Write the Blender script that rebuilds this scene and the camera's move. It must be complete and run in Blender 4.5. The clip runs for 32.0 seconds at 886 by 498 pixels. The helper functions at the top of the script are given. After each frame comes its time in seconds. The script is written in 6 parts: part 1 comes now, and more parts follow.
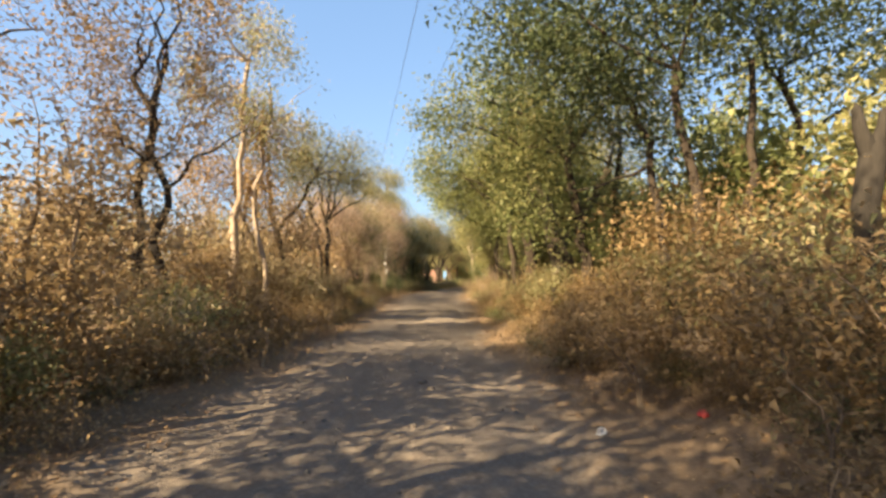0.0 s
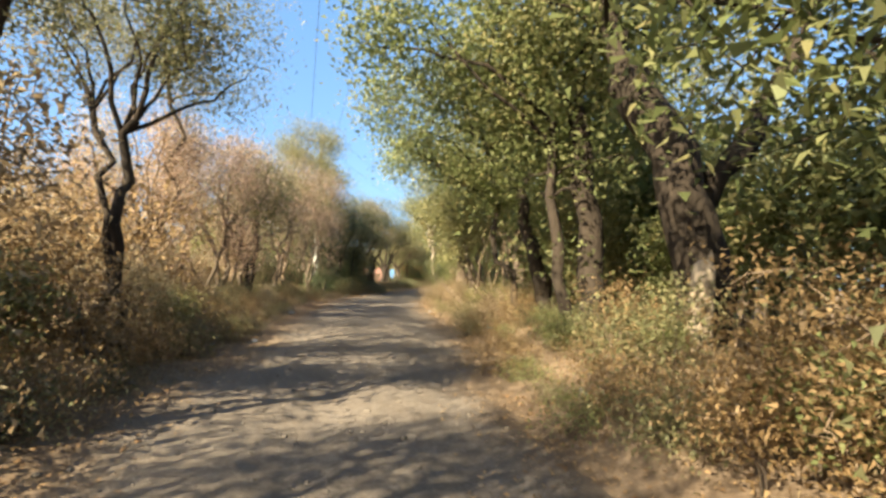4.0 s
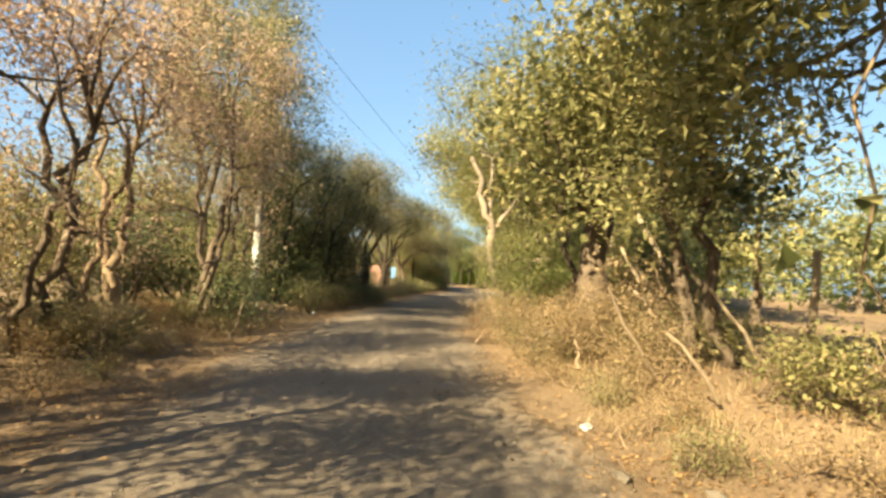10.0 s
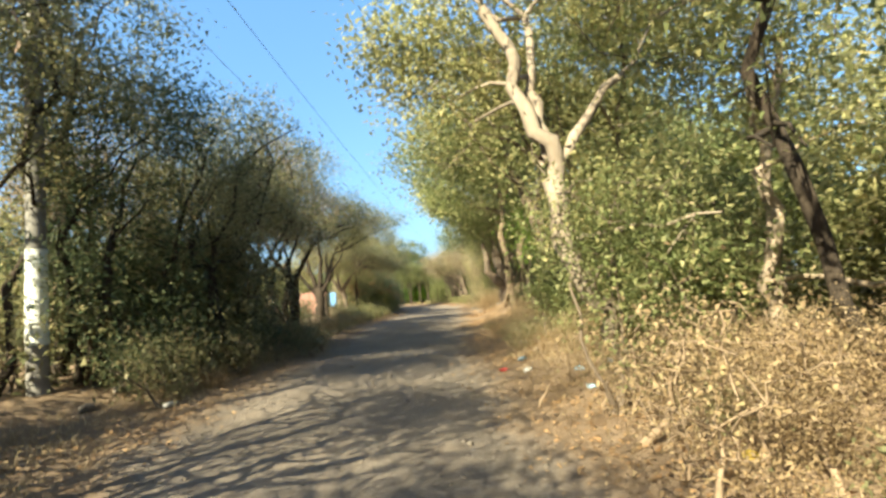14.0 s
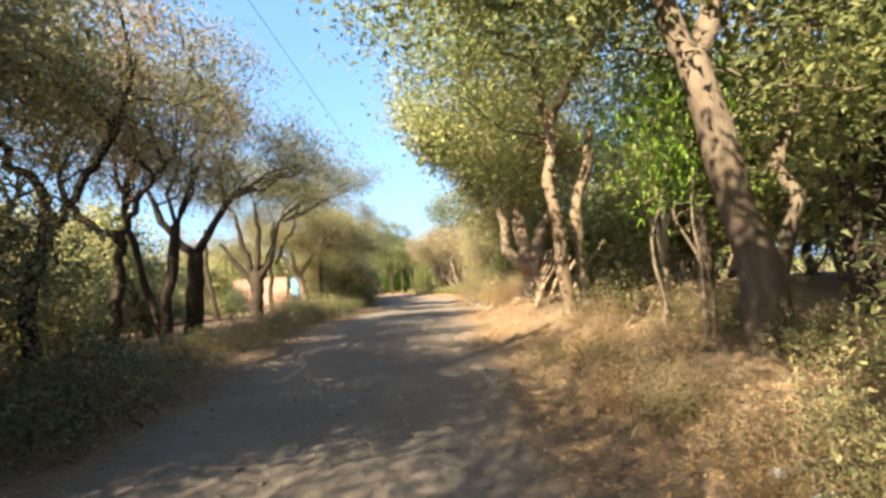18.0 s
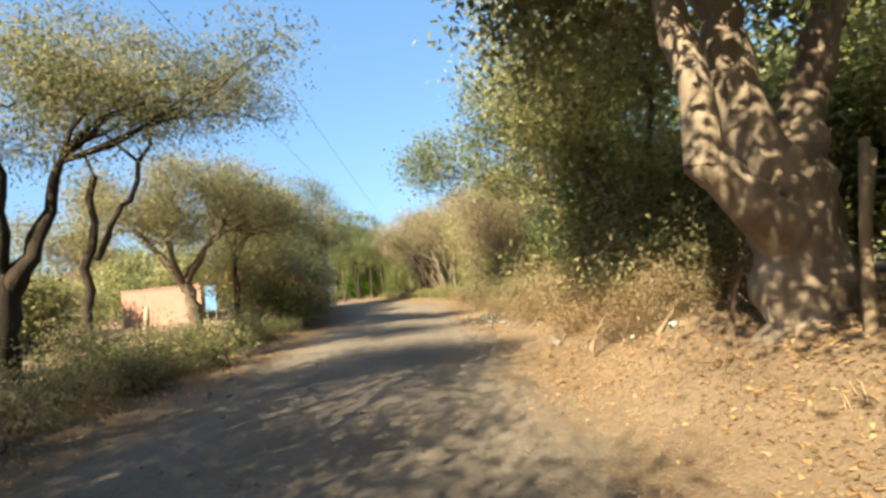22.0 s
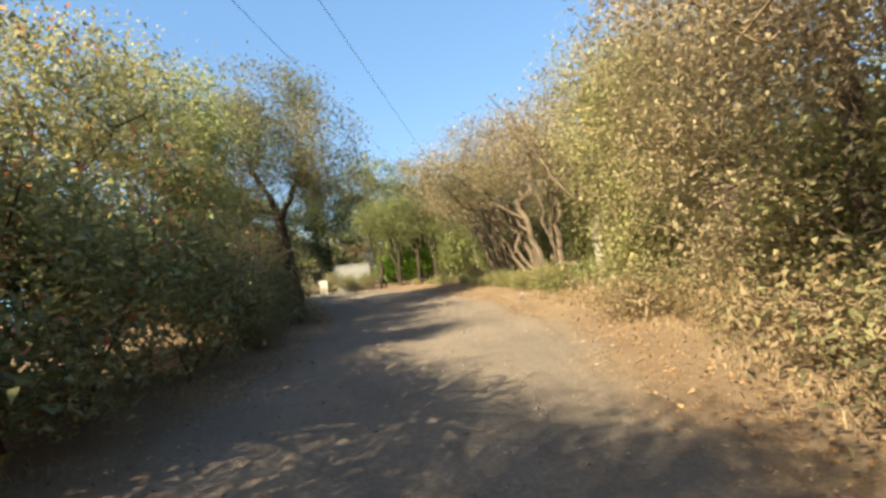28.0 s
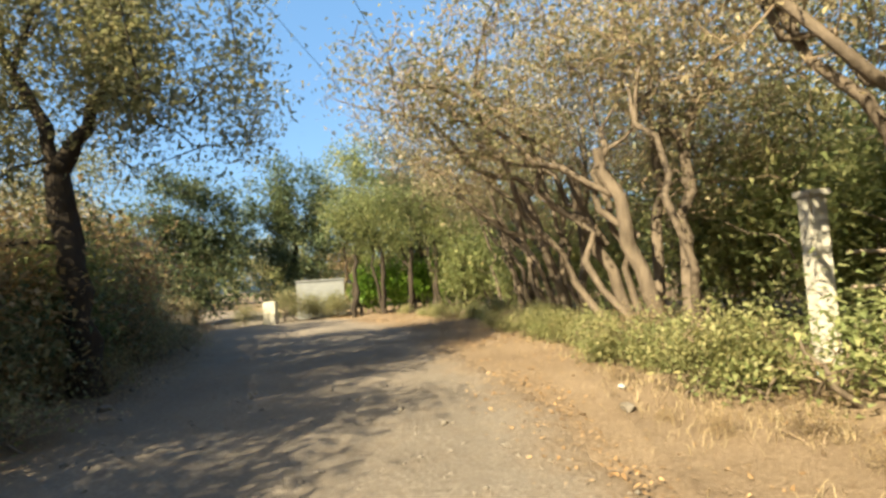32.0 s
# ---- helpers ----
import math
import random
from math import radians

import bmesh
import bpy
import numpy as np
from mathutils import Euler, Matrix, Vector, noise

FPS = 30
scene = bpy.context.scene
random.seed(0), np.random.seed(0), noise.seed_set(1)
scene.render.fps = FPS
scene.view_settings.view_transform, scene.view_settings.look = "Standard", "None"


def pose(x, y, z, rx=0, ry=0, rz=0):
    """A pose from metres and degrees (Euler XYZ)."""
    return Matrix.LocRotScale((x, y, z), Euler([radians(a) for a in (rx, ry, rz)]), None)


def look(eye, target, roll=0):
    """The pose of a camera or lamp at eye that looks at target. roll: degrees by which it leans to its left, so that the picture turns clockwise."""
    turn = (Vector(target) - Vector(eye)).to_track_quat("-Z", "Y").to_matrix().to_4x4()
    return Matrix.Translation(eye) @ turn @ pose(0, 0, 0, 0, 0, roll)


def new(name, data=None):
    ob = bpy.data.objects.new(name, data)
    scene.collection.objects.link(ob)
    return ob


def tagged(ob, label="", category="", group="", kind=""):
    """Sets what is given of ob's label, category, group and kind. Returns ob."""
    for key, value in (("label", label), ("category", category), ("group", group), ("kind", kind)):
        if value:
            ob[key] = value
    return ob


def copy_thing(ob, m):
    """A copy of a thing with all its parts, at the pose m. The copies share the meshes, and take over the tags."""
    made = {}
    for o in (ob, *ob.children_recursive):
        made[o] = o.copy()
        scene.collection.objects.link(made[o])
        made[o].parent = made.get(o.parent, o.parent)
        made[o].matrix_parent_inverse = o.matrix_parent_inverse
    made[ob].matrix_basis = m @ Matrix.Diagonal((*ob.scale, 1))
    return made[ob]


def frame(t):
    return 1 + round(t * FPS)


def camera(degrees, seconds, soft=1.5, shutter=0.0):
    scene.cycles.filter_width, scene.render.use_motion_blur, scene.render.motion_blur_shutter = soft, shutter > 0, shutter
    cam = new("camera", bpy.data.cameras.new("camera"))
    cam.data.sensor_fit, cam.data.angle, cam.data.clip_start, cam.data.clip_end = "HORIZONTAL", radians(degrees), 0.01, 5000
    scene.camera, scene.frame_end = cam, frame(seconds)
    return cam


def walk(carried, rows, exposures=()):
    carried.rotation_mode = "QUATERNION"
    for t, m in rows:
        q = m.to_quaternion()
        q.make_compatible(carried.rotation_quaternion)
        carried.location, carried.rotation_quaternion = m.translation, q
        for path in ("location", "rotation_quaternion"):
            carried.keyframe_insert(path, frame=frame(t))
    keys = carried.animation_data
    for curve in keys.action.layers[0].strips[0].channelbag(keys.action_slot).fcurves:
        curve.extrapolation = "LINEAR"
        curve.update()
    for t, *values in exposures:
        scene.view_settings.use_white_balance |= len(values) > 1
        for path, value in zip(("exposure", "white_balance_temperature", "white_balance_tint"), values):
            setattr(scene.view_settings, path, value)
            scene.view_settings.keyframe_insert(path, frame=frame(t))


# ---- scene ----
cam = camera(80.8, 32.0, soft=2.95)
# seconds, place, yaw to the left, pitch up, roll
PATH = [
    (0, 0, 0, 1.34, 7.49, 2.95, 0.28),
    (0.5, -0.22, 1.24, 1.34, 7.46, 2.15, 0.2),
    (1, -0.44, 2.51, 1.35, 7.56, -0.38, 0.32),
    (1.5, -0.63, 3.8, 1.35, 6.82, 1.55, -2.29),
    (2, -0.8, 5.06, 1.36, 6.64, 1.52, -3.79),
    (2.5, -0.98, 6.29, 1.37, 5.79, 1.97, -1.08),
    (4.5, -1.66, 11.28, 1.36, 0.9, 3.23, 1.81),
    (5, -1.84, 12.58, 1.36, 2.07, 3.44, -0.74),
    (5.5, -2.02, 13.88, 1.36, 5.6, 3.26, -0.91),
    (6, -2.2, 15.15, 1.36, 6.92, 2.87, -1.47),
    (6.5, -2.39, 16.37, 1.38, 7.54, 3.04, -1.39),
    (7, -2.57, 17.56, 1.38, 7.33, 2.73, -1.52),
    (7.5, -2.76, 18.73, 1.38, 4.3, 1.76, -3.56),
    (8, -2.93, 19.94, 1.38, 4.11, -0.72, -3.04),
    (8.5, -3.11, 21.16, 1.37, 3.62, -1.33, -2.92),
    (9, -3.3, 22.38, 1.36, 2.65, -1.47, 0.63),
    (9.5, -3.5, 23.57, 1.36, 2.19, 0.7, 2.1),
    (10, -3.72, 24.71, 1.35, 1.37, 2.97, 2.73),
    (10.5, -3.91, 25.81, 1.33, 0.94, 3.41, 1.67),
    (11, -4.08, 26.86, 1.33, -1.26, 3.53, 0.5),
    (11.5, -4.23, 27.91, 1.33, -1.99, 3.83, -0.76),
    (12, -4.34, 28.96, 1.32, -2.29, 4.28, -1.45),
    (12.5, -4.43, 30, 1.31, -2.81, 4.57, -2.15),
    (13, -4.5, 31.01, 1.31, -3.58, 4.38, -2.66),
    (13.5, -4.56, 31.92, 1.31, -5.44, 4.71, -3.25),
    (14, -4.62, 32.72, 1.32, -5.54, 4.71, -4.49),
    (14.5, -4.67, 33.47, 1.34, -6.54, 4.45, -4.33),
    (15, -4.67, 34.25, 1.35, -7.06, 4.54, -1.39),
    (15.5, -4.62, 35.05, 1.37, -5.4, 4.8, 0.67),
    (17.5, -4.25, 39.78, 1.34, -5.56, 4.05, -3.35),
    (18, -4.15, 41.09, 1.34, -7.22, 3.31, -3.47),
    (18.5, -4.04, 42.4, 1.34, -8.34, 2.97, -3.75),
    (19, -3.95, 43.74, 1.35, -9.67, 3.16, -3.39),
    (19.5, -3.84, 45.05, 1.36, -11.35, 3.22, -3.61),
    (20, -3.75, 46.42, 1.36, -11.81, 3.38, -2.92),
    (20.5, -3.65, 47.82, 1.37, -11.81, 2.68, -2.78),
    (21, -3.56, 49.25, 1.37, -10.4, 2.8, -4.14),
    (21.5, -3.43, 50.65, 1.37, -10.2, 3, -4.13),
    (22, -3.32, 52.08, 1.36, -10.32, 3.02, -5.63),
    (22.5, -3.2, 53.51, 1.35, -10.85, 2.26, -5.64),
    (23, -3.06, 54.96, 1.34, -11, 1.13, -5.65),
    (23.5, -2.89, 56.35, 1.33, -8.94, 0.31, -7.1),
    (24, -2.75, 57.77, 1.33, -8.99, -0.04, -8.49),
    (24.5, -2.63, 59.16, 1.33, -8.92, -1.01, -8.37),
    (25, -2.52, 60.52, 1.34, -9.37, -1.43, -8.29),
    (25.5, -2.39, 61.82, 1.35, -4.34, -0.51, -8.42),
    (27.5, -1.71, 66.64, 1.35, -2.84, 1.07, -7.47),
    (28, -1.53, 67.79, 1.35, -2.83, 1.1, -6.53),
    (28.5, -1.36, 68.93, 1.35, -3.18, 1.12, -5.02),
    (29, -1.2, 70.09, 1.35, -4.96, 0.34, -2.88),
    (29.5, -1.07, 71.27, 1.34, -6.71, 0.44, -1.74),
    (30, -0.96, 72.47, 1.34, -6.48, 1.29, -3.97),
    (30.5, -0.85, 73.69, 1.33, -6.03, 1.85, -4.75),
    (31, -0.73, 74.93, 1.33, -4.66, 2.68, -4.65),
    (31.5, -0.6, 76.17, 1.33, -2.89, 3.01, -4.14),
    (32, -0.49, 77.44, 1.33, -0.95, 3.29, -3.76),
]


def aim(x, y, z, yaw, pitch, roll):
    a, b = radians(yaw), radians(pitch)
    return look((x, y, z), (x - math.sin(a) * math.cos(b), y + math.cos(a) * math.cos(b), z + math.sin(b)), roll)


walk(cam, [(t, aim(*r)) for t, *r in PATH], [(0, 2.26, 8600, 10), (2, 2.22, 7500, 6), (3, 2.22, 7200, 4), (6, 2.38, 7100, 3), (8, 2.36, 7600, 2), (10, 2.28, 8900, 1), (12.5, 2.26, 7150, -6), (15, 2.42, 6900, -1), (17.5, 2.6, 7200, 6), (20, 2.44, 7400, 4), (22, 2.18, 7300, 1), (25, 2.02, 7000, -1), (28, 2.08, 7600, 3), (30, 2.08, 8300, 3), (32, 2.14, 7500, -1)])

# ---- light ----
SUN_ELEVATION, SUN_AZIMUTH = 35.5, 220.0     # degrees; azimuth of the sun, clockwise from +y
world = bpy.data.worlds.new("sky")
scene.world = world
world.use_nodes = True
wn = world.node_tree
wn.nodes.clear()
sky = wn.nodes.new("ShaderNodeTexSky")
sky.sky_type, sky.sun_disc = "NISHITA", False
sky.sun_elevation, sky.sun_rotation = radians(SUN_ELEVATION), radians(SUN_AZIMUTH)
sky.air_density, sky.dust_density, sky.ozone_density = 1.0, 2.5, 4.0
back = wn.nodes.new("ShaderNodeBackground")
back.inputs["Strength"].default_value = 0.097
wout = wn.nodes.new("ShaderNodeOutputWorld")
haze = wn.nodes.new("ShaderNodeMix")
haze.data_type = "RGBA"
haze.inputs[0].default_value = 0.6
haze.inputs[7].default_value = (0.36, 0.98, 2.28, 1)       # clear even blue of the dry season
wn.links.new(sky.outputs[0], haze.inputs[6])
wn.links.new(haze.outputs[2], back.inputs["Color"])
wn.links.new(back.outputs[0], wout.inputs["Surface"])

sun_data = bpy.data.lights.new("sun", "SUN")
sun_data.energy, sun_data.angle, sun_data.color = 4.8, radians(0.55), (1.0, 0.885, 0.69)
sun = new("sun", sun_data)
az, el = radians(SUN_AZIMUTH), radians(SUN_ELEVATION)
sun.matrix_world = look((math.sin(az) * math.cos(el) * 60, math.cos(az) * math.cos(el) * 60 + 40, math.sin(el) * 60), (0, 40, 0))


# ---- materials ----
def nodes_of(name):
    mat = bpy.data.materials.new(name)
    mat.use_nodes = True
    nt = mat.node_tree
    nt.nodes.clear()
    return mat, nt, nt.nodes.new("ShaderNodeOutputMaterial")


def ramp(nt, fac, stops):
    node = nt.nodes.new("ShaderNodeValToRGB")
    while len(node.color_ramp.elements) < len(stops):
        node.color_ramp.elements.new(0.5)
    for e, (p, c) in zip(node.color_ramp.elements, stops):
        e.position, e.color = p, (*c, 1)
    nt.links.new(fac, node.inputs[0])
    return node.outputs[0]


def noise_of(nt, scale, detail=4.0, rough=0.6, where="Object", stretch=None):
    co = nt.nodes.new("ShaderNodeTexCoord")
    out = co.outputs[where]
    if stretch:
        mp = nt.nodes.new("ShaderNodeMapping")
        mp.inputs["Scale"].default_value = stretch
        nt.links.new(out, mp.inputs[0])
        out = mp.outputs[0]
    n = nt.nodes.new("ShaderNodeTexNoise")
    n.inputs["Scale"].default_value, n.inputs["Detail"].default_value, n.inputs["Roughness"].default_value = scale, detail, rough
    nt.links.new(out, n.inputs["Vector"])
    return n.outputs["Fac"]


def blend(nt, fac, a, b, mode="MIX"):
    m = nt.nodes.new("ShaderNodeMix")
    m.data_type, m.blend_type = "RGBA", mode
    for sock, v in ((m.inputs[0], fac), (m.inputs[6], a), (m.inputs[7], b)):
        if isinstance(v, (int, float)):
            sock.default_value = v
        elif isinstance(v, tuple):
            sock.default_value = (*v, 1)
        else:
            nt.links.new(v, sock)
    return m.outputs[2]


def bump(nt, height, strength, distance):
    b = nt.nodes.new("ShaderNodeBump")
    b.inputs["Strength"].default_value, b.inputs["Distance"].default_value = strength, distance
    nt.links.new(height, b.inputs["Height"])
    return b.outputs[0]


def principled(nt, out, colour, rough=0.8, normal=None, metal=0.0, spec=0.3):
    p = nt.nodes.new("ShaderNodeBsdfPrincipled")
    p.inputs["Roughness"].default_value, p.inputs["Metallic"].default_value = rough, metal
    p.inputs["Specular IOR Level"].default_value = spec
    if isinstance(colour, tuple):
        p.inputs["Base Color"].default_value = (*colour, 1)
    else:
        nt.links.new(colour, p.inputs["Base Color"])
    if normal is not None:
        nt.links.new(normal, p.inputs["Normal"])
    nt.links.new(p.outputs[0], out.inputs[0])
    return p


def leaf_material(name, stops, through_light=0.35, rough=0.5):
    """Leaves: the colour varies leaf by leaf and, more slowly, from bough to bough; some light shines through."""
    mat, nt, out = nodes_of(name)
    geo = nt.nodes.new("ShaderNodeNewGeometry")
    info = nt.nodes.new("ShaderNodeObjectInfo")
    big = noise_of(nt, 0.9, 2.0)
    mixed = nt.nodes.new("ShaderNodeMath")
    mixed.operation = "MULTIPLY_ADD"
    nt.links.new(geo.outputs["Random Per Island"], mixed.inputs[0])
    mixed.inputs[1].default_value = 0.55
    scaled = nt.nodes.new("ShaderNodeMath")
    scaled.operation = "MULTIPLY_ADD"
    nt.links.new(big, scaled.inputs[0])
    scaled.inputs[1].default_value, scaled.inputs[2].default_value = 0.9, -0.22
    nt.links.new(scaled.outputs[0], mixed.inputs[2])
    col = ramp(nt, mixed.outputs[0], stops)
    hsv = nt.nodes.new("ShaderNodeHueSaturation")
    vary = nt.nodes.new("ShaderNodeMapRange")
    vary.inputs["To Min"].default_value, vary.inputs["To Max"].default_value = 0.8, 1.2
    nt.links.new(info.outputs["Random"], vary.inputs["Value"])
    nt.links.new(vary.outputs[0], hsv.inputs["Value"])
    nt.links.new(col, hsv.inputs["Color"])
    p = principled(nt, out, hsv.outputs[0], rough, spec=0.25)
    tr = nt.nodes.new("ShaderNodeBsdfTranslucent")
    nt.links.new(hsv.outputs[0], tr.inputs["Color"])
    mix = nt.nodes.new("ShaderNodeMixShader")
    mix.inputs[0].default_value = through_light
    nt.links.new(p.outputs[0], mix.inputs[1])
    nt.links.new(tr.outputs[0], mix.inputs[2])
    nt.links.new(mix.outputs[0], out.inputs[0])
    return mat


def bark_material(name, stops, scale=9.0, depth=0.02):
    mat, nt, out = nodes_of(name)
    grain = noise_of(nt, scale, 6.0, 0.7, stretch=(1, 1, 0.22))
    patches = noise_of(nt, 2.2, 3.0)
    col = blend(nt, 0.45, ramp(nt, grain, stops), ramp(nt, patches, stops), "MIX")
    principled(nt, out, col, 0.9, bump(nt, grain, 1.0, depth * 1.6), spec=0.15)
    return mat


def solid(name, colour, rough=0.6, vary=0.25, scale=12.0, metal=0.0, relief=0.004):
    mat, nt, out = nodes_of(name)
    n = noise_of(nt, scale, 5.0)
    low = tuple(c * (1 - vary) for c in colour)
    high = tuple(min(1, c * (1 + vary)) for c in colour)
    principled(nt, out, ramp(nt, n, [(0.25, low), (0.75, high)]), rough, bump(nt, n, 0.4, relief), metal)
    return mat


def soil_material(name, fine_stops, patch_stops, margin=None):
    """Earth: pebbly grain, patches some metres wide, small stones in relief. margin: the soil that takes over where the mesh's "margin" is 1."""
    mat, nt, out = nodes_of(name)
    grain = noise_of(nt, 34.0, 6.0, 0.7)
    patch = noise_of(nt, 0.55, 4.0, 0.6)
    stones = nt.nodes.new("ShaderNodeTexVoronoi")
    stones.inputs["Scale"].default_value = 22.0
    co = nt.nodes.new("ShaderNodeTexCoord")
    nt.links.new(co.outputs["Object"], stones.inputs["Vector"])
    col = blend(nt, 0.5, ramp(nt, grain, fine_stops), ramp(nt, patch, patch_stops))
    if margin:
        at = nt.nodes.new("ShaderNodeAttribute")
        at.attribute_name = "margin"
        wear = nt.nodes.new("ShaderNodeMath")
        wear.operation = "MULTIPLY_ADD"
        nt.links.new(noise_of(nt, 2.6, 5.0, 0.7), wear.inputs[0])
        wear.inputs[1].default_value = 1.5
        less = nt.nodes.new("ShaderNodeMath")
        less.operation = "SUBTRACT"
        nt.links.new(at.outputs["Fac"], less.inputs[0])
        less.inputs[1].default_value = 0.75
        nt.links.new(less.outputs[0], wear.inputs[2])
        lim = nt.nodes.new("ShaderNodeClamp")
        nt.links.new(wear.outputs[0], lim.inputs[0])
        col = blend(nt, lim.outputs[0], col, blend(nt, 0.5, ramp(nt, grain, margin[0]), ramp(nt, patch, margin[1])))
    peb = ramp(nt, stones.outputs["Distance"], [(0.0, (1.15, 1.1, 1.05)), (0.22, (1, 1, 1)), (0.6, (0.82, 0.8, 0.78))])
    col = blend(nt, 0.8, col, peb, "MULTIPLY")
    mid = noise_of(nt, 5.0, 5.0, 0.65)
    h = nt.nodes.new("ShaderNodeMath")
    h.operation = "ADD"
    nt.links.new(grain, h.inputs[0])
    nt.links.new(mid, h.inputs[1])
    principled(nt, out, col, 0.95, bump(nt, h.outputs[0], 0.8, 0.03), spec=0.1)
    return mat


ROAD_SOIL = soil_material("grey_brown_dirt", [(0.3, (0.122, 0.1, 0.084)), (0.7, (0.248, 0.21, 0.178))], [(0.3, (0.134, 0.111, 0.093)), (0.7, (0.222, 0.187, 0.158))],
                          ([(0.3, (0.118, 0.08, 0.053)), (0.7, (0.28, 0.203, 0.143))], [(0.3, (0.125, 0.088, 0.061)), (0.7, (0.262, 0.195, 0.137))]))
VERGE_SOIL = soil_material("reddish_verge_soil", [(0.3, (0.118, 0.08, 0.053)), (0.7, (0.28, 0.203, 0.143))], [(0.3, (0.125, 0.088, 0.061)), (0.7, (0.262, 0.195, 0.137))])

LEAF_GREEN = leaf_material("green_leaves", [(0.1, (0.085, 0.105, 0.04)), (0.42, (0.19, 0.22, 0.092)), (0.72, (0.31, 0.31, 0.145)), (0.95, (0.48, 0.40, 0.19))], 0.55)
LEAF_YELLOW = leaf_material("yellow_green_leaves", [(0.1, (0.10, 0.108, 0.046)), (0.4, (0.232, 0.232, 0.107)), (0.7, (0.375, 0.348, 0.172)), (0.95, (0.51, 0.41, 0.205))], 0.55)
# dark green lowered further, so the leaf colour carries shade the sun doesn't cast
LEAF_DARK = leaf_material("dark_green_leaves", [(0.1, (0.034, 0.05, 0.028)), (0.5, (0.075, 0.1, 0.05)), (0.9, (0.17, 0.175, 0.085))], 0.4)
LEAF_BRIGHT = leaf_material("bright_green_leaves", [(0.1, (0.06, 0.12, 0.02)), (0.5, (0.13, 0.24, 0.03)), (0.9, (0.25, 0.33, 0.06))], 0.45)
LEAF_OLIVE = leaf_material("grey_olive_leaves", [(0.1, (0.088, 0.095, 0.044)), (0.5, (0.205, 0.20, 0.103)), (0.9, (0.38, 0.31, 0.17))], 0.5)
LEAF_PINK = leaf_material("pinkish_dry_leaves", [(0.1, (0.25, 0.165, 0.12)), (0.5, (0.47, 0.33, 0.245)), (0.9, (0.60, 0.46, 0.35))], 0.5)
LEAF_TAN = leaf_material("tan_dry_leaves", [(0.1, (0.15, 0.1, 0.055)), (0.45, (0.285, 0.205, 0.12)), (0.75, (0.385, 0.295, 0.18)), (0.95, (0.25, 0.23, 0.105))], 0.5)
LEAF_RUST = leaf_material("rust_brown_leaves", [(0.1, (0.13, 0.085, 0.042)), (0.5, (0.27, 0.18, 0.092)), (0.9, (0.40, 0.285, 0.155))], 0.5)
LEAF_STRAW = leaf_material("straw_pale_leaves", [(0.1, (0.19, 0.142, 0.082)), (0.45, (0.36, 0.29, 0.18)), (0.75, (0.47, 0.39, 0.26)), (0.95, (0.29, 0.28, 0.13))], 0.5)
LEAF_FLOWER = leaf_material("orange_pink_bracts", [(0.1, (0.35, 0.10, 0.05)), (0.5, (0.5, 0.2, 0.10)), (0.9, (0.55, 0.3, 0.18))], 0.35)
GRASS_DRY = leaf_material("dry_straw", [(0.1, (0.20, 0.145, 0.08)), (0.5, (0.36, 0.275, 0.165)), (0.9, (0.47, 0.38, 0.25))], 0.3)
LITTER = leaf_material("fallen_leaves", [(0.1, (0.10, 0.054, 0.025)), (0.5, (0.27, 0.16, 0.078)), (0.95, (0.43, 0.295, 0.165))], 0.1)
BARK_DARK = bark_material("dark_bark", [(0.3, (0.015, 0.012, 0.01)), (0.7, (0.06, 0.045, 0.034))], 9.0, 0.03)
BARK_BROWN = bark_material("brown_bark", [(0.3, (0.055, 0.042, 0.033)), (0.7, (0.18, 0.138, 0.105))], 9.0, 0.025)
BARK_PALE = bark_material("pale_bark", [(0.3, (0.16, 0.12, 0.09)), (0.7, (0.40, 0.32, 0.25))], 7.0, 0.015)
BARK_STOUT = bark_material("grey_brown_bark", [(0.3, (0.1, 0.075, 0.057)), (0.7, (0.30, 0.235, 0.182))], 7.0, 0.02)
BARK_MID = bark_material("light_brown_bark", [(0.3, (0.07, 0.05, 0.035)), (0.7, (0.225, 0.168, 0.118))], 7.0, 0.02)
STAKE_WOOD = bark_material("weathered_stake_wood", [(0.3, (0.13, 0.092, 0.062)), (0.7, (0.30, 0.225, 0.155))], 12.0, 0.008)
BARK_WHITE = bark_material("smooth_whitish_bark", [(0.3, (0.13, 0.102, 0.08)), (0.7, (0.27, 0.222, 0.176))], 6.0, 0.01)
TWIG = bark_material("dry_twig", [(0.3, (0.115, 0.08, 0.054)), (0.7, (0.29, 0.215, 0.15))], 14.0, 0.004)
LIMEWASH = solid("limewashed_bark", (0.62, 0.63, 0.6), 0.85, 0.25, 14.0, relief=0.01)
WOOD_GREY = bark_material("weathered_fence_wood", [(0.3, (0.16, 0.12, 0.085)), (0.7, (0.42, 0.34, 0.26))], 12.0, 0.008)
# charred, and darkened further to stand in for the stump's backlit shade
WOOD_BURNT_SHADED = bark_material("charred_shaded_wood", [(0.3, (0.012, 0.011, 0.010)), (0.7, (0.045, 0.038, 0.032))], 10.0)
STONE = solid("pale_stone", (0.135, 0.113, 0.093), 0.9, 0.3, 18.0, relief=0.01)
CONCRETE = solid("weathered_concrete", (0.37, 0.34, 0.30), 0.9, 0.22, 9.0, relief=0.006)
PLASTER_PINK = solid("faded_pink_plaster", (0.30, 0.16, 0.13), 0.9, 0.12, 3.0)
WHITEWASH = solid("whitewashed_wall", (0.22, 0.222, 0.225), 0.9, 0.15, 3.0)
ROOF_TIN = solid("rusty_tin_roof", (0.42, 0.27, 0.20), 0.6, 0.3, 4.0)
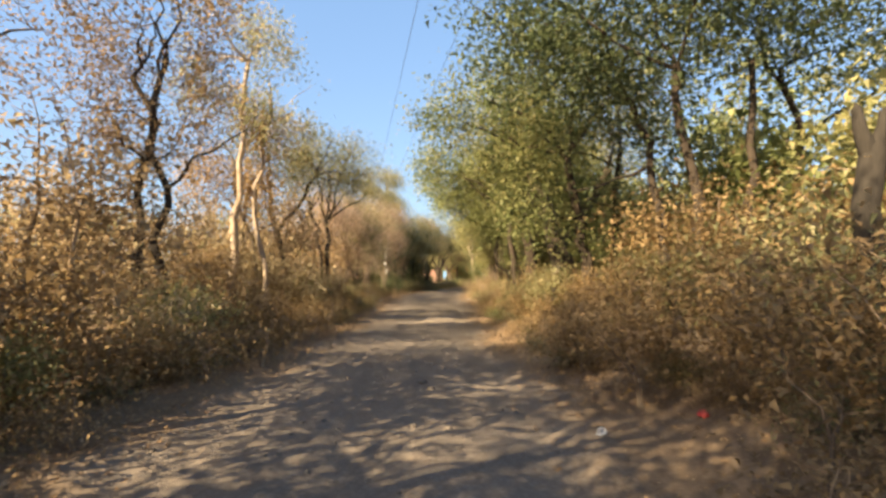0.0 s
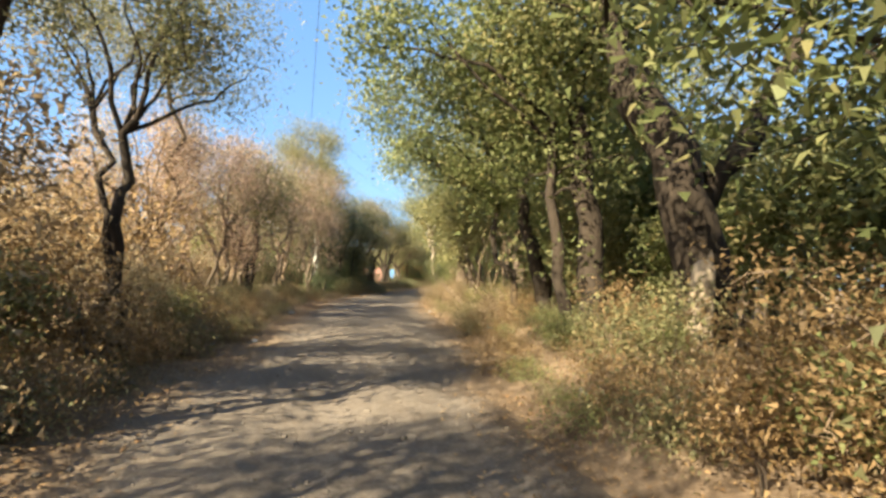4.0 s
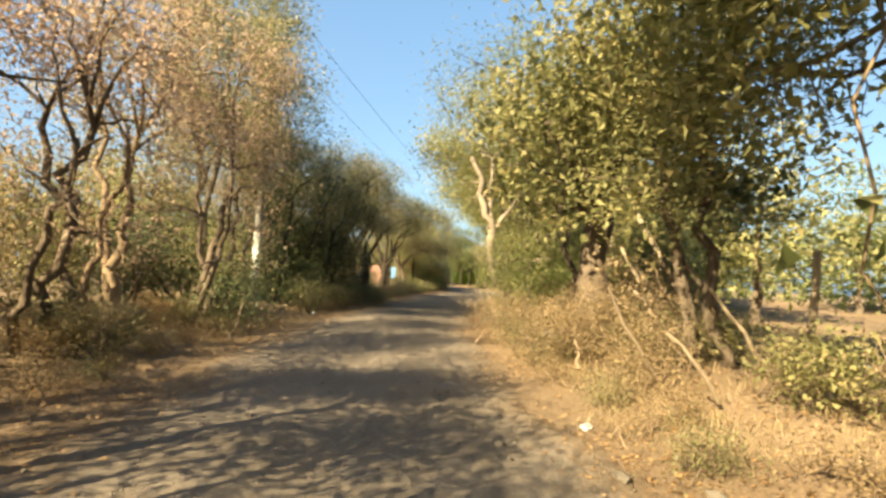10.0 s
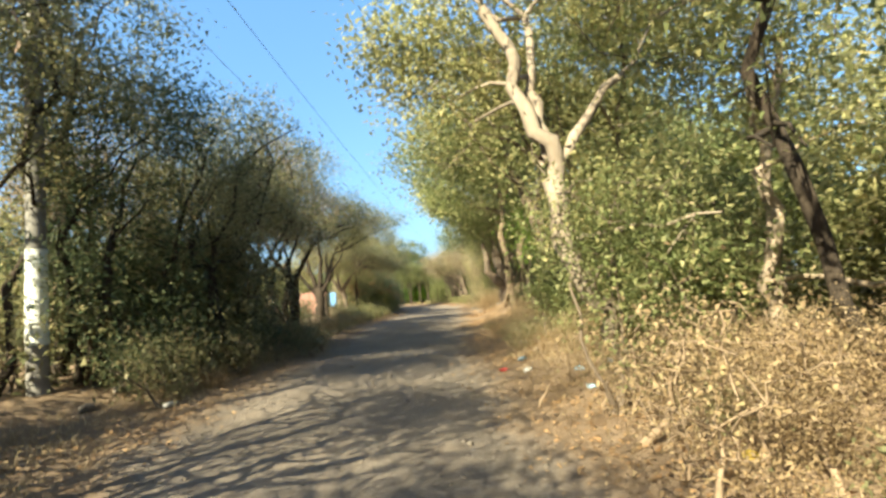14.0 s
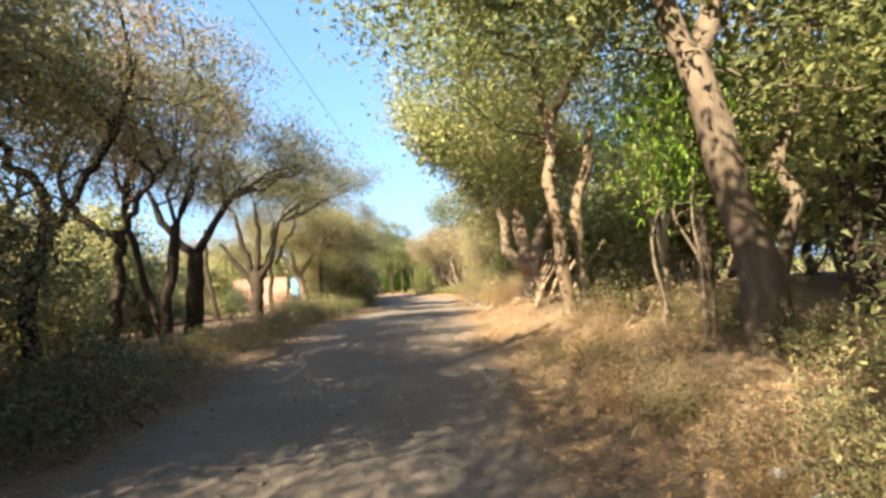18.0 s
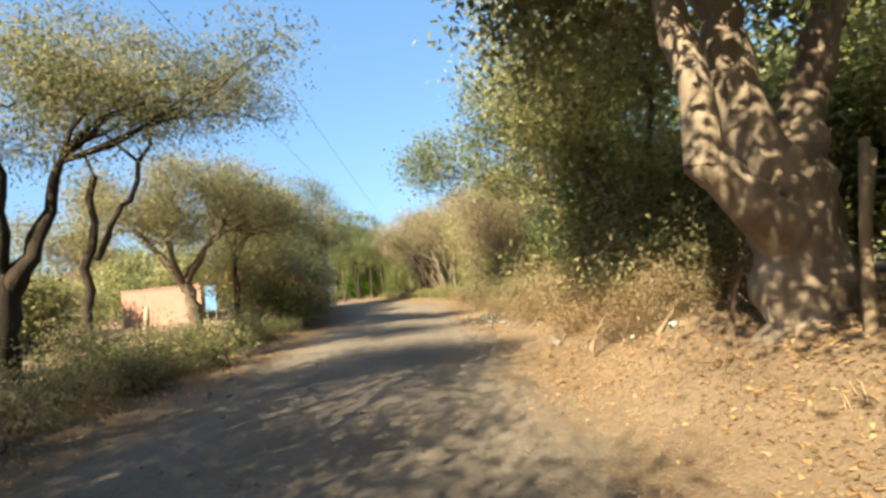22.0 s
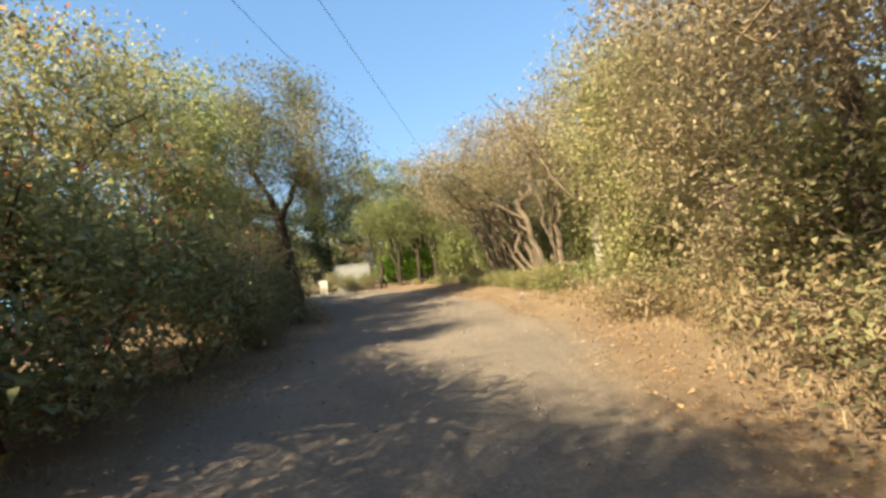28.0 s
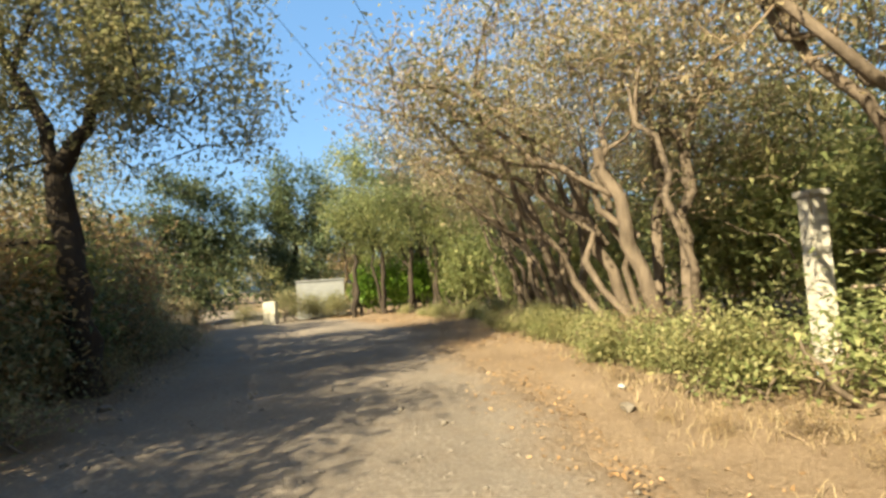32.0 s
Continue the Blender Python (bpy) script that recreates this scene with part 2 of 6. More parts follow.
POLE_GREY = solid("dull_grey_pole", (0.17, 0.16, 0.15), 0.85, 0.25, 8.0)
WIRE = solid("dull_wire", (0.22, 0.21, 0.20), 0.5, 0.2, 20.0, 0.6)
CABLE = solid("black_cable", (0.03, 0.03, 0.035), 0.6, 0.1)
PLASTIC_WHITE = solid("white_plastic", (0.34, 0.335, 0.33), 0.4, 0.06)
PLASTIC_BLUE = solid("pale_blue_plastic", (0.22, 0.32, 0.42), 0.4, 0.15)
PLASTIC_RED = solid("red_plastic", (0.45, 0.06, 0.05), 0.4, 0.15)
PLASTIC_YELLOW = solid("yellow_plastic", (0.50, 0.36, 0.06), 0.4, 0.12)
BLUE_PAINT = solid("blue_painted_sheet", (0.10, 0.22, 0.42), 0.5, 0.12)


# ---- building blocks ----
def mesh_of(name, verts, faces, material, smooth=False):
    """A mesh from arrays; faces is an array of equal-sized rows."""
    me = bpy.data.meshes.new(name)
    verts, faces = np.asarray(verts, np.float32), np.asarray(faces, np.int32)
    me.vertices.add(len(verts))
    me.vertices.foreach_set("co", verts.ravel())
    me.loops.add(faces.size)
    me.loops.foreach_set("vertex_index", faces.ravel())
    me.polygons.add(len(faces))
    me.polygons.foreach_set("loop_start", np.arange(0, faces.size, faces.shape[1], dtype=np.int32))
    me.polygons.foreach_set("loop_total", np.full(len(faces), faces.shape[1], np.int32))
    if smooth:
        me.polygons.foreach_set("use_smooth", np.ones(len(faces), bool))
    me.update(calc_edges=True)
    me.materials.append(material)
    return me


def piece(name, verts, faces, material, parent=None, label="", smooth=False):
    ob = new(name, mesh_of(name, verts, faces, material, smooth))
    if parent is not None:
        ob.parent = parent
    return tagged(ob, label)


def part(name, bm, material, parent=None, label=""):
    me = bpy.data.meshes.new(name)
    bm.to_mesh(me)
    bm.free()
    me.materials.append(material)
    ob = new(name, me)
    if parent is not None:
        ob.parent = parent
    return tagged(ob, label)


def thing(name, x, y, z, label, category, group="", kind=""):
    ob = new(name)
    ob.empty_display_size = 0.2
    ob.location = (x, y, z)
    return tagged(ob, label, category, group, kind)


def merge(bits):
    """Joins (verts, faces) pairs with equal face sizes."""
    vs, fs, k = [], [], 0
    for v, f in bits:
        vs.append(v)
        fs.append(np.asarray(f) + k)
        k += len(v)
    return np.concatenate(vs), np.concatenate(fs)


def tube(line, radii, sides):
    """A tapered tube along a polyline, closed at both ends by a last ring drawn together."""
    line, radii = np.asarray(line, float), np.asarray(radii, float)
    way = np.gradient(line, axis=0)
    way /= np.linalg.norm(way, axis=1)[:, None] + 1e-9
    ref = np.array([1.0, 0.0, 0.0]) if abs(way[0, 0]) < 0.8 else np.array([0.0, 1.0, 0.0])
    a = np.cross(way, ref)
    a /= np.linalg.norm(a, axis=1)[:, None] + 1e-9
    b = np.cross(way, a)
    ang = np.linspace(0, 2 * np.pi, sides, endpoint=False)
    ring = np.cos(ang)[None, :, None] * a[:, None] + np.sin(ang)[None, :, None] * b[:, None]
    verts = (line[:, None] + ring * radii[:, None, None]).reshape(-1, 3)
    i = np.arange(len(line) - 1)[:, None] * sides
    j = np.arange(sides)[None, :]
    k = (j + 1) % sides
    faces = np.stack([i + j, i + k, i + sides + k, i + sides + j], -1).reshape(-1, 4)
    return verts, faces


def bend(rng, p0, p1, n, sag=0.12, up=0.0):
    """A crooked line from p0 to p1."""
    p0, p1 = np.asarray(p0, float), np.asarray(p1, float)
    s = np.linspace(0, 1, n)[:, None]
    d = np.linalg.norm(p1 - p0)
    mid = rng.normal(0, sag * d, 3) + (0, 0, up * d)
    line = p0 + (p1 - p0) * s + mid * (4 * s * (1 - s)) * 0.5
    line[1:-1] += rng.normal(0, (0.025 if sag > 0.07 else 0.011) * d, (n - 2, 3))
    return line


def leaves(rng, centres, size, aspect=0.5, droop=0.3, flat=0.0, folded=False):
    """One leaf at each centre, turned at random: three-cornered, or of four corners and folded."""
    n = len(centres)
    az = rng.uniform(0, 2 * np.pi, n)
    tilt = rng.normal(-droop, 0.55, n)
    way = np.stack([np.cos(az) * np.cos(tilt), np.sin(az) * np.cos(tilt), np.sin(tilt)], 1)
    side = np.stack([-np.sin(az), np.cos(az), rng.normal(0, 0.55 * (1 - flat), n)], 1)
    side /= np.linalg.norm(side, axis=1)[:, None]
    up = np.cross(side, way)
    s = (size * rng.uniform(0.6, 1.35, n))[:, None]
    half = way * s * 0.5
    wide = side * s * aspect * 0.5
    if not folded:
        verts = np.stack([centres - half * 0.8 + wide * 1.15, centres + half * 1.1, centres - half * 0.8 - wide * 1.15], 1).reshape(-1, 3)
        return verts, np.arange(3 * n).reshape(-1, 3)
    fold = up * s * 0.09
    verts = np.stack([centres - half, centres + wide + fold, centres + half, centres - wide + fold], 1).reshape(-1, 3)
    return verts, np.arange(4 * n).reshape(-1, 4)


def in_blobs(rng, blobs, n, gap=0.45, freq=1.3):
    """Points in ellipsoids (x, y, z, rx, ry, rz), thicker towards their skin, with gaps where a noise is low."""
    b = np.asarray(blobs, float)
    vol = b[:, 3] * b[:, 4] * b[:, 5]
    which = rng.choice(len(b), int(n * 2.2), p=vol / vol.sum())
    d = rng.normal(0, 1, (len(which), 3))
    d /= np.linalg.norm(d, axis=1)[:, None]
    r = rng.uniform(0, 1, len(which)) ** 0.42
    p = b[which, :3] + d * r[:, None] * b[which, 3:]
    ph = rng.uniform(0, 6.28, 6)
    v = sum(np.sin(p[:, i] * freq * (2.1 + 0.7 * k) + p[:, (i + 1) % 3] * freq * 1.3 + ph[i + 3 * k]) for i in range(3) for k in range(2))
    order = np.argsort(-v + rng.normal(0, 0.8, len(v)))
    keep = order[: int(len(order) * (1 - gap))]
    rng.shuffle(keep)
    return p[keep[:n]]


def build_plant(rng, parent, stems, blobs, bark, leaf, clusters, per, size, spread=0.22, aspect=0.5, twigs=0.16, limbs=6,
                gap=0.45, droop=0.3, flat=0.0, twig_bark=None, crown="crown", extra=None, folded=False):
    """Stems (polyline, radii), limbs from them into the crown, twigs to clusters of leaves."""
    knots = []
    for line, radii, name, label in stems:
        sides = 11 if radii[0] > 0.06 else 6
        v, f = tube(line, radii, sides)
        if radii[0] > 0.06:     # knots and hollows
            mid = np.repeat(line, sides, 0)
            v = mid + (v - mid) * (1 + rng.normal(0, 0.07, (len(v), 1)) + np.repeat(rng.normal(0, 0.06, len(line)), sides)[:, None])
        piece(name, v, f, bark, parent, label, True)
        k = max(1, len(line) // 2)
        for p, r in zip(line[k:], radii[k:]):
            knots.append((p, r))
    kp = np.array([k[0] for k in knots])
    kr = np.array([k[1] for k in knots])
    tips = in_blobs(rng, blobs, clusters, gap)
    nodes = [kp]
    b = np.asarray(blobs, float)
    for i in range(limbs):
        c = b[i % len(b)]
        target = c[:3] + rng.normal(0, 0.4, 3) * c[3:]
        j = int(np.argmin(np.linalg.norm(kp - target, axis=1) + rng.uniform(0, 0.8, len(kp)) + 0.5 * np.maximum(0, kp[:, 2] - target[2])))
        line = bend(rng, kp[j], target, 7, 0.16, 0.12)
        r0 = min(kr[j] * 0.7, 0.024 + 0.008 * np.linalg.norm(target - kp[j]))
        v, f = tube(line, np.linspace(r0, r0 * 0.3, 7), 6)
        piece("limb", v, f, bark, parent, "", True)
        nodes.append(line[2:])
    nodes = np.concatenate(nodes)
    if twigs > 0:
        bits = []
        count = int(len(tips) * twigs)
        pool = np.concatenate([nodes, np.zeros((2 * count, 3))])
        used = len(nodes)
        for p in tips[:count]:
            nodes = pool[:used]
            d = np.linalg.norm(nodes - p, axis=1)
            j = int(np.argmin(d + 0.3 * np.maximum(0, nodes[:, 2] - p[2])))
            if d[j] > 0.05:
                k = 2 if twigs < 0.4 else 3
                line = bend(rng, nodes[j], p, k, 0.2, 0.05)
                bits.append(tube(line, np.linspace(0.006 + 0.009 * d[j], 0.004, k), 3))
                pool[used], pool[used + 1] = p, (p + pool[j]) * 0.5
                used += 2
        if bits:
            v, f = merge(bits)
            tagged(piece("branchwork", v, f, twig_bark or bark, parent), kind="stuff")
    if per > 0 and clusters > 0:
        c = np.repeat(tips, per, 0) + rng.normal(0, spread, (len(tips) * per, 3)) * (1, 1, 0.75)
        v, f = leaves(rng, c, size, aspect, droop, flat, folded)
        tagged(piece(crown, v, f, leaf, parent), kind="stuff")
    if extra:
        mat, n, sz, name = extra
        c = in_blobs(rng, [(x, y, z + rz * 0.15, rx * 1.03, ry * 1.03, rz * 0.95) for x, y, z, rx, ry, rz in blobs], n, 0.6)
        v, f = leaves(rng, c, sz, 0.7, 0.2)
        tagged(piece(name, v, f, mat, parent), kind="stuff")


def stem(rng, base, top, r0, r1, n=10, sag=0.08, name="trunk", label=""):
    line = bend(rng, base, top, n, sag if r0 < 0.1 else 0.05)
    rad = np.linspace(r0, r1, n)
    rad[0] *= 1.35 if base[2] < 0 else 1.0
    if r1 > 0.12:       # a broken, rounded top
        way = (line[-1] - line[-2]) / np.linalg.norm(line[-1] - line[-2])
        line = np.concatenate([line, [line[-1] + way * r1 * 0.35, line[-1] + way * r1 * 0.5]])
        rad = np.concatenate([rad, [r1 * 0.75, r1 * 0.05]])
    return line, rad, name, label


def tree(seed, x, y, label, trunks, blobs, bark, leaf, clusters, per, size, category="tree", group="roadside trees", name="tree", over=0.0, **more):
    """trunks: (dx, dy of the foot, dx, dy, z of the top, r0, r1, and z of the foot where it forks from another); blobs relative to the foot at ground level."""
    rng = np.random.default_rng(seed)
    z = ground_z(x, y) - 0.05
    if 0.09 < size < 0.19 and not more.get("folded"):      # roadside crowns: many small leaves in clumps
        size, per = size * 0.78, int(per * 1.45)
        if more.get("twigs", 0.16) < 0.35:
            clusters, per, more["spread"], more["twigs"] = int(clusters * 0.58), int(per * 1.75), 0.27, more.get("twigs", 0.16) * 1.6
            more["gap"] = max(more.get("gap", 0.45), 0.55)
    if over:        # boughs over the road, reaching so far past its edge
        e = float(right_edge(y)) - x
        blobs = blobs + [(e - over * 0.35, 0.3, 4.7, 1.3, 1.7, 1.0), (e - over * 0.8, 0.0, 4.9, 0.8, 1.3, 0.8)]
        clusters, more["limbs"] = int(clusters * 1.25), more.get("limbs", 6) + 5
    ob = thing(name, x, y, z, label, category, group)
    stems = [stem(rng, (a, b, z0[0] if z0 else -0.15), (c, d, h), r0, r1, name="bough" if z0 else "trunk") for a, b, c, d, h, r0, r1, *z0 in trunks]
    build_plant(rng, ob, stems, blobs, bark, leaf, clusters, per, size, **more)
    return ob


def bush(seed, x, y, label, blobs, bark, leaf, clusters, per, size, stems=5, name="bush", group="roadside bushes", category="bush", **more):
    rng = np.random.default_rng(seed)
    z = ground_z(x, y) - 0.03
    ob = thing(name, x, y, z, label, category, group)
    b = np.asarray(blobs, float)
    made = []
    for i in range(stems):
        c = b[i % len(b)]
        foot = (c[0] * 0.6 + rng.normal(0, 0.25), c[1] * 0.6 + rng.normal(0, 0.25), -0.1)
        top = c[:3] + rng.normal(0, 0.35, 3) * c[3:]
        made.append(stem(rng, foot, top, rng.uniform(0.018, 0.04), 0.008, 7, 0.15, "stem"))
    build_plant(rng, ob, made, blobs, bark, leaf, clusters, per, size, crown="foliage", **more)
    return ob


# ---- ground and road ----
LEFT_Y = [-40, -12, 0, 4, 10, 15, 20, 25, 30, 35, 40, 45, 50, 55, 60, 66, 72, 78, 83, 88, 98, 112, 140]
LEFT_X = [2.0, -1.2, -2.7, -3.2, -3.9, -4.5, -5.2, -6.2, -6.9, -7.3, -7.4, -6.9, -6.6, -6.4, -5.9, -4.9, -4.1, -4.1, -4.6, -5.8, -9.7, -18, -40]
RIGHT_Y = [-40, -12, 0, 5, 8, 12, 16, 20, 25, 30, 35, 40, 44, 48, 52, 56, 60, 65, 70, 75, 80, 86, 92, 98, 112, 140]
RIGHT_X = [6.8, 3.5, 1.7, 0.9, 0.3, -0.4, -0.9, -1.2, -1.7, -2.6, -3.1, -3.1, -2.9, -2.4, -1.9, -1.4, -0.7, -0.1, 0.3, 1.1, 0.9, 0.2, -0.9, -3.8, -12, -34]


def left_edge(y):
    return np.interp(y, LEFT_Y, LEFT_X)


def right_edge(y):
    return np.interp(y, RIGHT_Y, RIGHT_X)


def rough(x, y, s):
    return (np.sin(x * 1.7 * s + 1.3 * np.sin(y * 0.9 * s)) * np.sin(y * 1.3 * s + 1.1 * np.sin(x * 1.1 * s + 2)) +
            0.5 * np.sin(x * 4.1 * s + y * 2.3 * s + 1) * np.sin(y * 3.7 * s - x * 1.9 * s))


def ease(v):
    v = np.clip(v, 0, 1)
    return v * v * (3 - 2 * v)


def ground_z(x, y):
    x, y = np.asarray(x, float), np.asarray(y, float)
    out_l, out_r = left_edge(y) - x, x - right_edge(y)
    out = np.maximum(out_l, out_r)
    bank = np.interp(y, [-20, 2, 8, 16, 24, 34, 44, 50, 54, 58, 62, 66, 72, 76, 90, 200], [0.3, 0.45, 0.65, 0.65, 0.45, 0.35, 0.35, 0.6, 0.85, 0.75, 0.55, 0.35, 0.15, 0.04, 0.08, 0.0])
    side = np.where(out_r > 0, bank * ease((out_r - 0.05) / 2.1), 0.3 * ease((out_l - 0.3) / 3.0))
    verge = 0.045 * rough(x, y, 1.0) + 0.02 * rough(x, y, 3.1)
    z = np.where(out > 0, side + verge * ease(out / 0.8), -0.07)
    z = np.where((out <= 0) & (out > -0.75), -0.07 * ease((-out - 0.2) / 0.55), z)
    far = ease((out - 30) / 120)
    return z * (1 - far) + far * 0.3 * rough(x, y, 0.02)


def road_z(x, y):
    """The road's crown, its two wheel ruts and its unevenness."""
    l, r = left_edge(y), right_edge(y)
    u = (x - l) / (r - l)
    ruts = -0.035 * (np.exp(-((u - 0.47) / 0.06) ** 2) + np.exp(-((u - 0.83) / 0.06) ** 2)) - 0.02 * np.exp(-((u - 0.15) / 0.07) ** 2)
    return ruts + 0.018 * rough(x, y, 0.9) + 0.008 * rough(x, y, 3.3)


def sheet(xs, ys, height):
    gx, gy = np.meshgrid(xs, ys)
    v = np.stack([gx, gy, height(gx, gy)], -1).reshape(-1, 3)
    n, m = len(xs), len(ys)
    i = (np.arange(m - 1)[:, None] * n + np.arange(n - 1)[None, :])
    f = np.stack([i, i + 1, i + n + 1, i + n], -1).reshape(-1, 4)
    return v, f


def spaced(lo, hi, step, far):
    core = np.arange(lo, hi + 1e-6, step)
    out = np.geomspace(step * 2, far, 22)
    return np.concatenate([lo - out[::-1], core, hi + out])


gv, gf = sheet(spaced(-18, 12, 0.25, 900), spaced(-20, 112, 0.3, 900), ground_z)
ground = piece("ground", gv, gf, VERGE_SOIL, None, "dry reddish soil with fallen leaves beside a dirt road", True)
tagged(ground, category="ground", kind="structure")

ry = np.arange(-40, 130, 0.22)
ru = np.linspace(0, 1, 29)
wob_l = 0.14 * np.sin(ry * 1.1) + 0.10 * np.sin(ry * 2.9 + 1) + np.random.default_rng(5).normal(0, 0.06, len(ry)) - 0.1
wob_r = 0.14 * np.sin(ry * 0.9 + 2) + 0.10 * np.sin(ry * 3.3) + np.random.default_rng(6).normal(0, 0.06, len(ry)) + 0.1
lx, rx_ = left_edge(ry) + wob_l, right_edge(ry) + wob_r
px = lx[:, None] + (rx_ - lx)[:, None] * ru[None, :]
pz = road_z(px, ry[:, None]) + 0.015
pz[:, :2] = np.minimum(pz[:, :2], np.array([[-0.10, -0.015]]))
pz[:, -2:] = np.minimum(pz[:, -2:], np.array([[-0.015, -0.10]]))
rv = np.stack([px, np.repeat(ry[:, None], len(ru), 1), pz], -1).reshape(-1, 3)
ri = np.arange(len(ry) - 1)[:, None] * len(ru) + np.arange(len(ru) - 1)[None, :]
rf = np.stack([ri, ri + 1, ri + len(ru) + 1, ri + len(ru)], -1).reshape(-1, 4)
road = piece("road", rv, rf, ROAD_SOIL, None, "narrow grey-brown dirt road with wheel ruts", True)
margin = road.data.attributes.new("margin", "FLOAT", "POINT")
margin.data.foreach_set("value", np.tile(np.clip(1.2 - np.minimum(ru, 1 - ru) / 0.14, 0, 1), len(ry)).astype(np.float32))
tagged(road, category="dirt road", kind="structure")


def L(y, d):
    return float(left_edge(y)) - d


def R(y, d):
    return float(right_edge(y)) + d


def scatter(protos, spots, seed, lo=0.8, hi=1.25):
    """Copies of the first bushes, turned and scaled, at further spots (x, y)."""
    rng = np.random.default_rng(seed)
    for i, (x, y) in enumerate(spots):
        ob = protos[i % len(protos)]
        s = rng.uniform(lo, hi)
        m = pose(x, y, float(ground_z(x, y)) - 0.04, 0, 0, rng.uniform(0, 360)) @ Matrix.Diagonal((s, s, s * rng.uniform(0.85, 1.15), 1))
        copy_thing(ob, m)


# ---- trees on the right ----
GREEN_TREE = "tall dense green tree with a dark trunk beside the road"
tree(11, R(8.5, 3.0), 8.5, "dark green tree with several thin dark trunks",
     [(0, 0, -0.5, 0.4, 4.2, 0.13, 0.06), (0.7, 0.5, 0.9, 0.9, 4.5, 0.10, 0.05), (-0.5, 0.9, -1.0, 1.4, 4.0, 0.10, 0.05), (1.5, 1.4, 1.7, 1.6, 4.6, 0.08, 0.05)],
     [(-1.2, 0.4, 5.6, 2.6, 2.2, 1.9), (0.8, 0.6, 6.0, 2.4, 2.2, 1.9), (-2.8, 0.8, 5.0, 1.8, 1.9, 1.5), (-0.9, 1.6, 3.5, 1.6, 1.5, 1.3), (2.3, 0.8, 5.2, 1.9, 1.8, 1.5)],
     BARK_DARK, LEAF_DARK, 2300, 9, 0.14, limbs=10)
tree(12, R(12.5, 2.4), 12.5, GREEN_TREE, [(0, 0, -0.6, 0.2, 3.6, 0.17, 0.08), (0.5, 0.6, 0.8, 1.0, 4.0, 0.12, 0.06)],
     [(-1.3, 0.3, 4.9, 2.0, 2.1, 1.9), (0.5, 0.5, 5.8, 2.2, 2.2, 1.7), (-1.2, 0.4, 2.6, 1.3, 1.5, 1.3), (0.2, 0.6, 2.2, 1.3, 1.4, 1.2)],
     BARK_DARK, LEAF_GREEN, 1700, 9, 0.14, limbs=9, over=1.6)
tree(13, 1.6, 16.9, "large dark tree with a thick forking trunk", [(0.1, 0, -0.85, 0.2, 3.6, 0.36, 0.26), (-0.1, 0.05, 1.5, 0.2, 4.2, 0.2, 0.12, 1.7), (-0.8, 0.2, -1.2, 0.8, 5.4, 0.2, 0.1, 3.4)],
     [(-0.9, 0.6, 6.0, 2.4, 2.4, 1.6), (1.6, 0.6, 5.8, 2.0, 2.0, 1.6), (-1.7, 1.8, 4.4, 1.5, 1.5, 1.3), (-1.7, -1.8, 5.1, 1.6, 1.6, 1.1)],
     BARK_DARK, LEAF_YELLOW, 1350, 9, 0.14, limbs=10, gap=0.65)
tree(14, 0.65, 18.4, GREEN_TREE, [(0.1, 0, -0.25, 0.3, 3.8, 0.24, 0.15), (-0.3, -0.3, -0.7, -0.2, 3.4, 0.12, 0.06)],
     [(-0.9, 0.2, 4.8, 1.8, 1.9, 1.6), (-0.9, 0.5, 2.7, 0.8, 1.2, 1.0), (-0.25, -0.35, 1.9, 0.5, 0.45, 1.0), (0.3, -0.2, 3.2, 0.6, 0.5, 0.9), (0.4, 0.8, 5.6, 1.8, 1.8, 1.5)],
     BARK_DARK, LEAF_GREEN, 1500, 9, 0.14, limbs=7, over=2.0)
tree(15, 0.5, 22.0, "green tree with a crooked dark trunk", [(0.3, -0.2, -0.6, 0.1, 3.0, 0.22, 0.12), (-0.3, 0.0, -1.5, 1.2, 4.8, 0.09, 0.05)],
     [(-1.5, 0.4, 4.8, 2.1, 2.1, 1.8), (0.6, 0.5, 5.6, 2.2, 2.2, 1.7), (-1.0, 0.8, 2.9, 1.2, 1.3, 1.1)],
     BARK_DARK, LEAF_GREEN, 1700, 9, 0.15, limbs=9, over=2.2)
tree(16, 2.4, 23.4, "dark tree with a thick leaning trunk", [(0, 0, 0.4, 0.1, 3.6, 0.26, 0.16), (0, 0, 1.7, -0.4, 4.6, 0.16, 0.10)],
     [(0.6, 0.4, 5.4, 2.2, 2.0, 1.6), (1.8, -0.4, 6.2, 1.8, 1.8, 1.4)], BARK_DARK, LEAF_YELLOW, 700, 8, 0.14, limbs=8)
tree(17, 1.9, 26.6, "green tree with a forking dark trunk", [(0, 0, 0.2, 0.1, 2.6, 0.24, 0.17), (0.2, 0.1, 1.4, -0.2, 4.8, 0.15, 0.09, 2.5), (0.2, 0.1, -0.9, 0.6, 4.6, 0.12, 0.07, 2.5)],
     [(-1.3, 0.5, 5.6, 2.0, 2.2, 1.7), (1.2, 0.2, 6.0, 2.0, 2.0, 1.6), (-2.4, 0.9, 4.4, 1.4, 1.6, 1.2)], BARK_DARK, LEAF_GREEN, 1400, 9, 0.15, limbs=9, over=2.0)
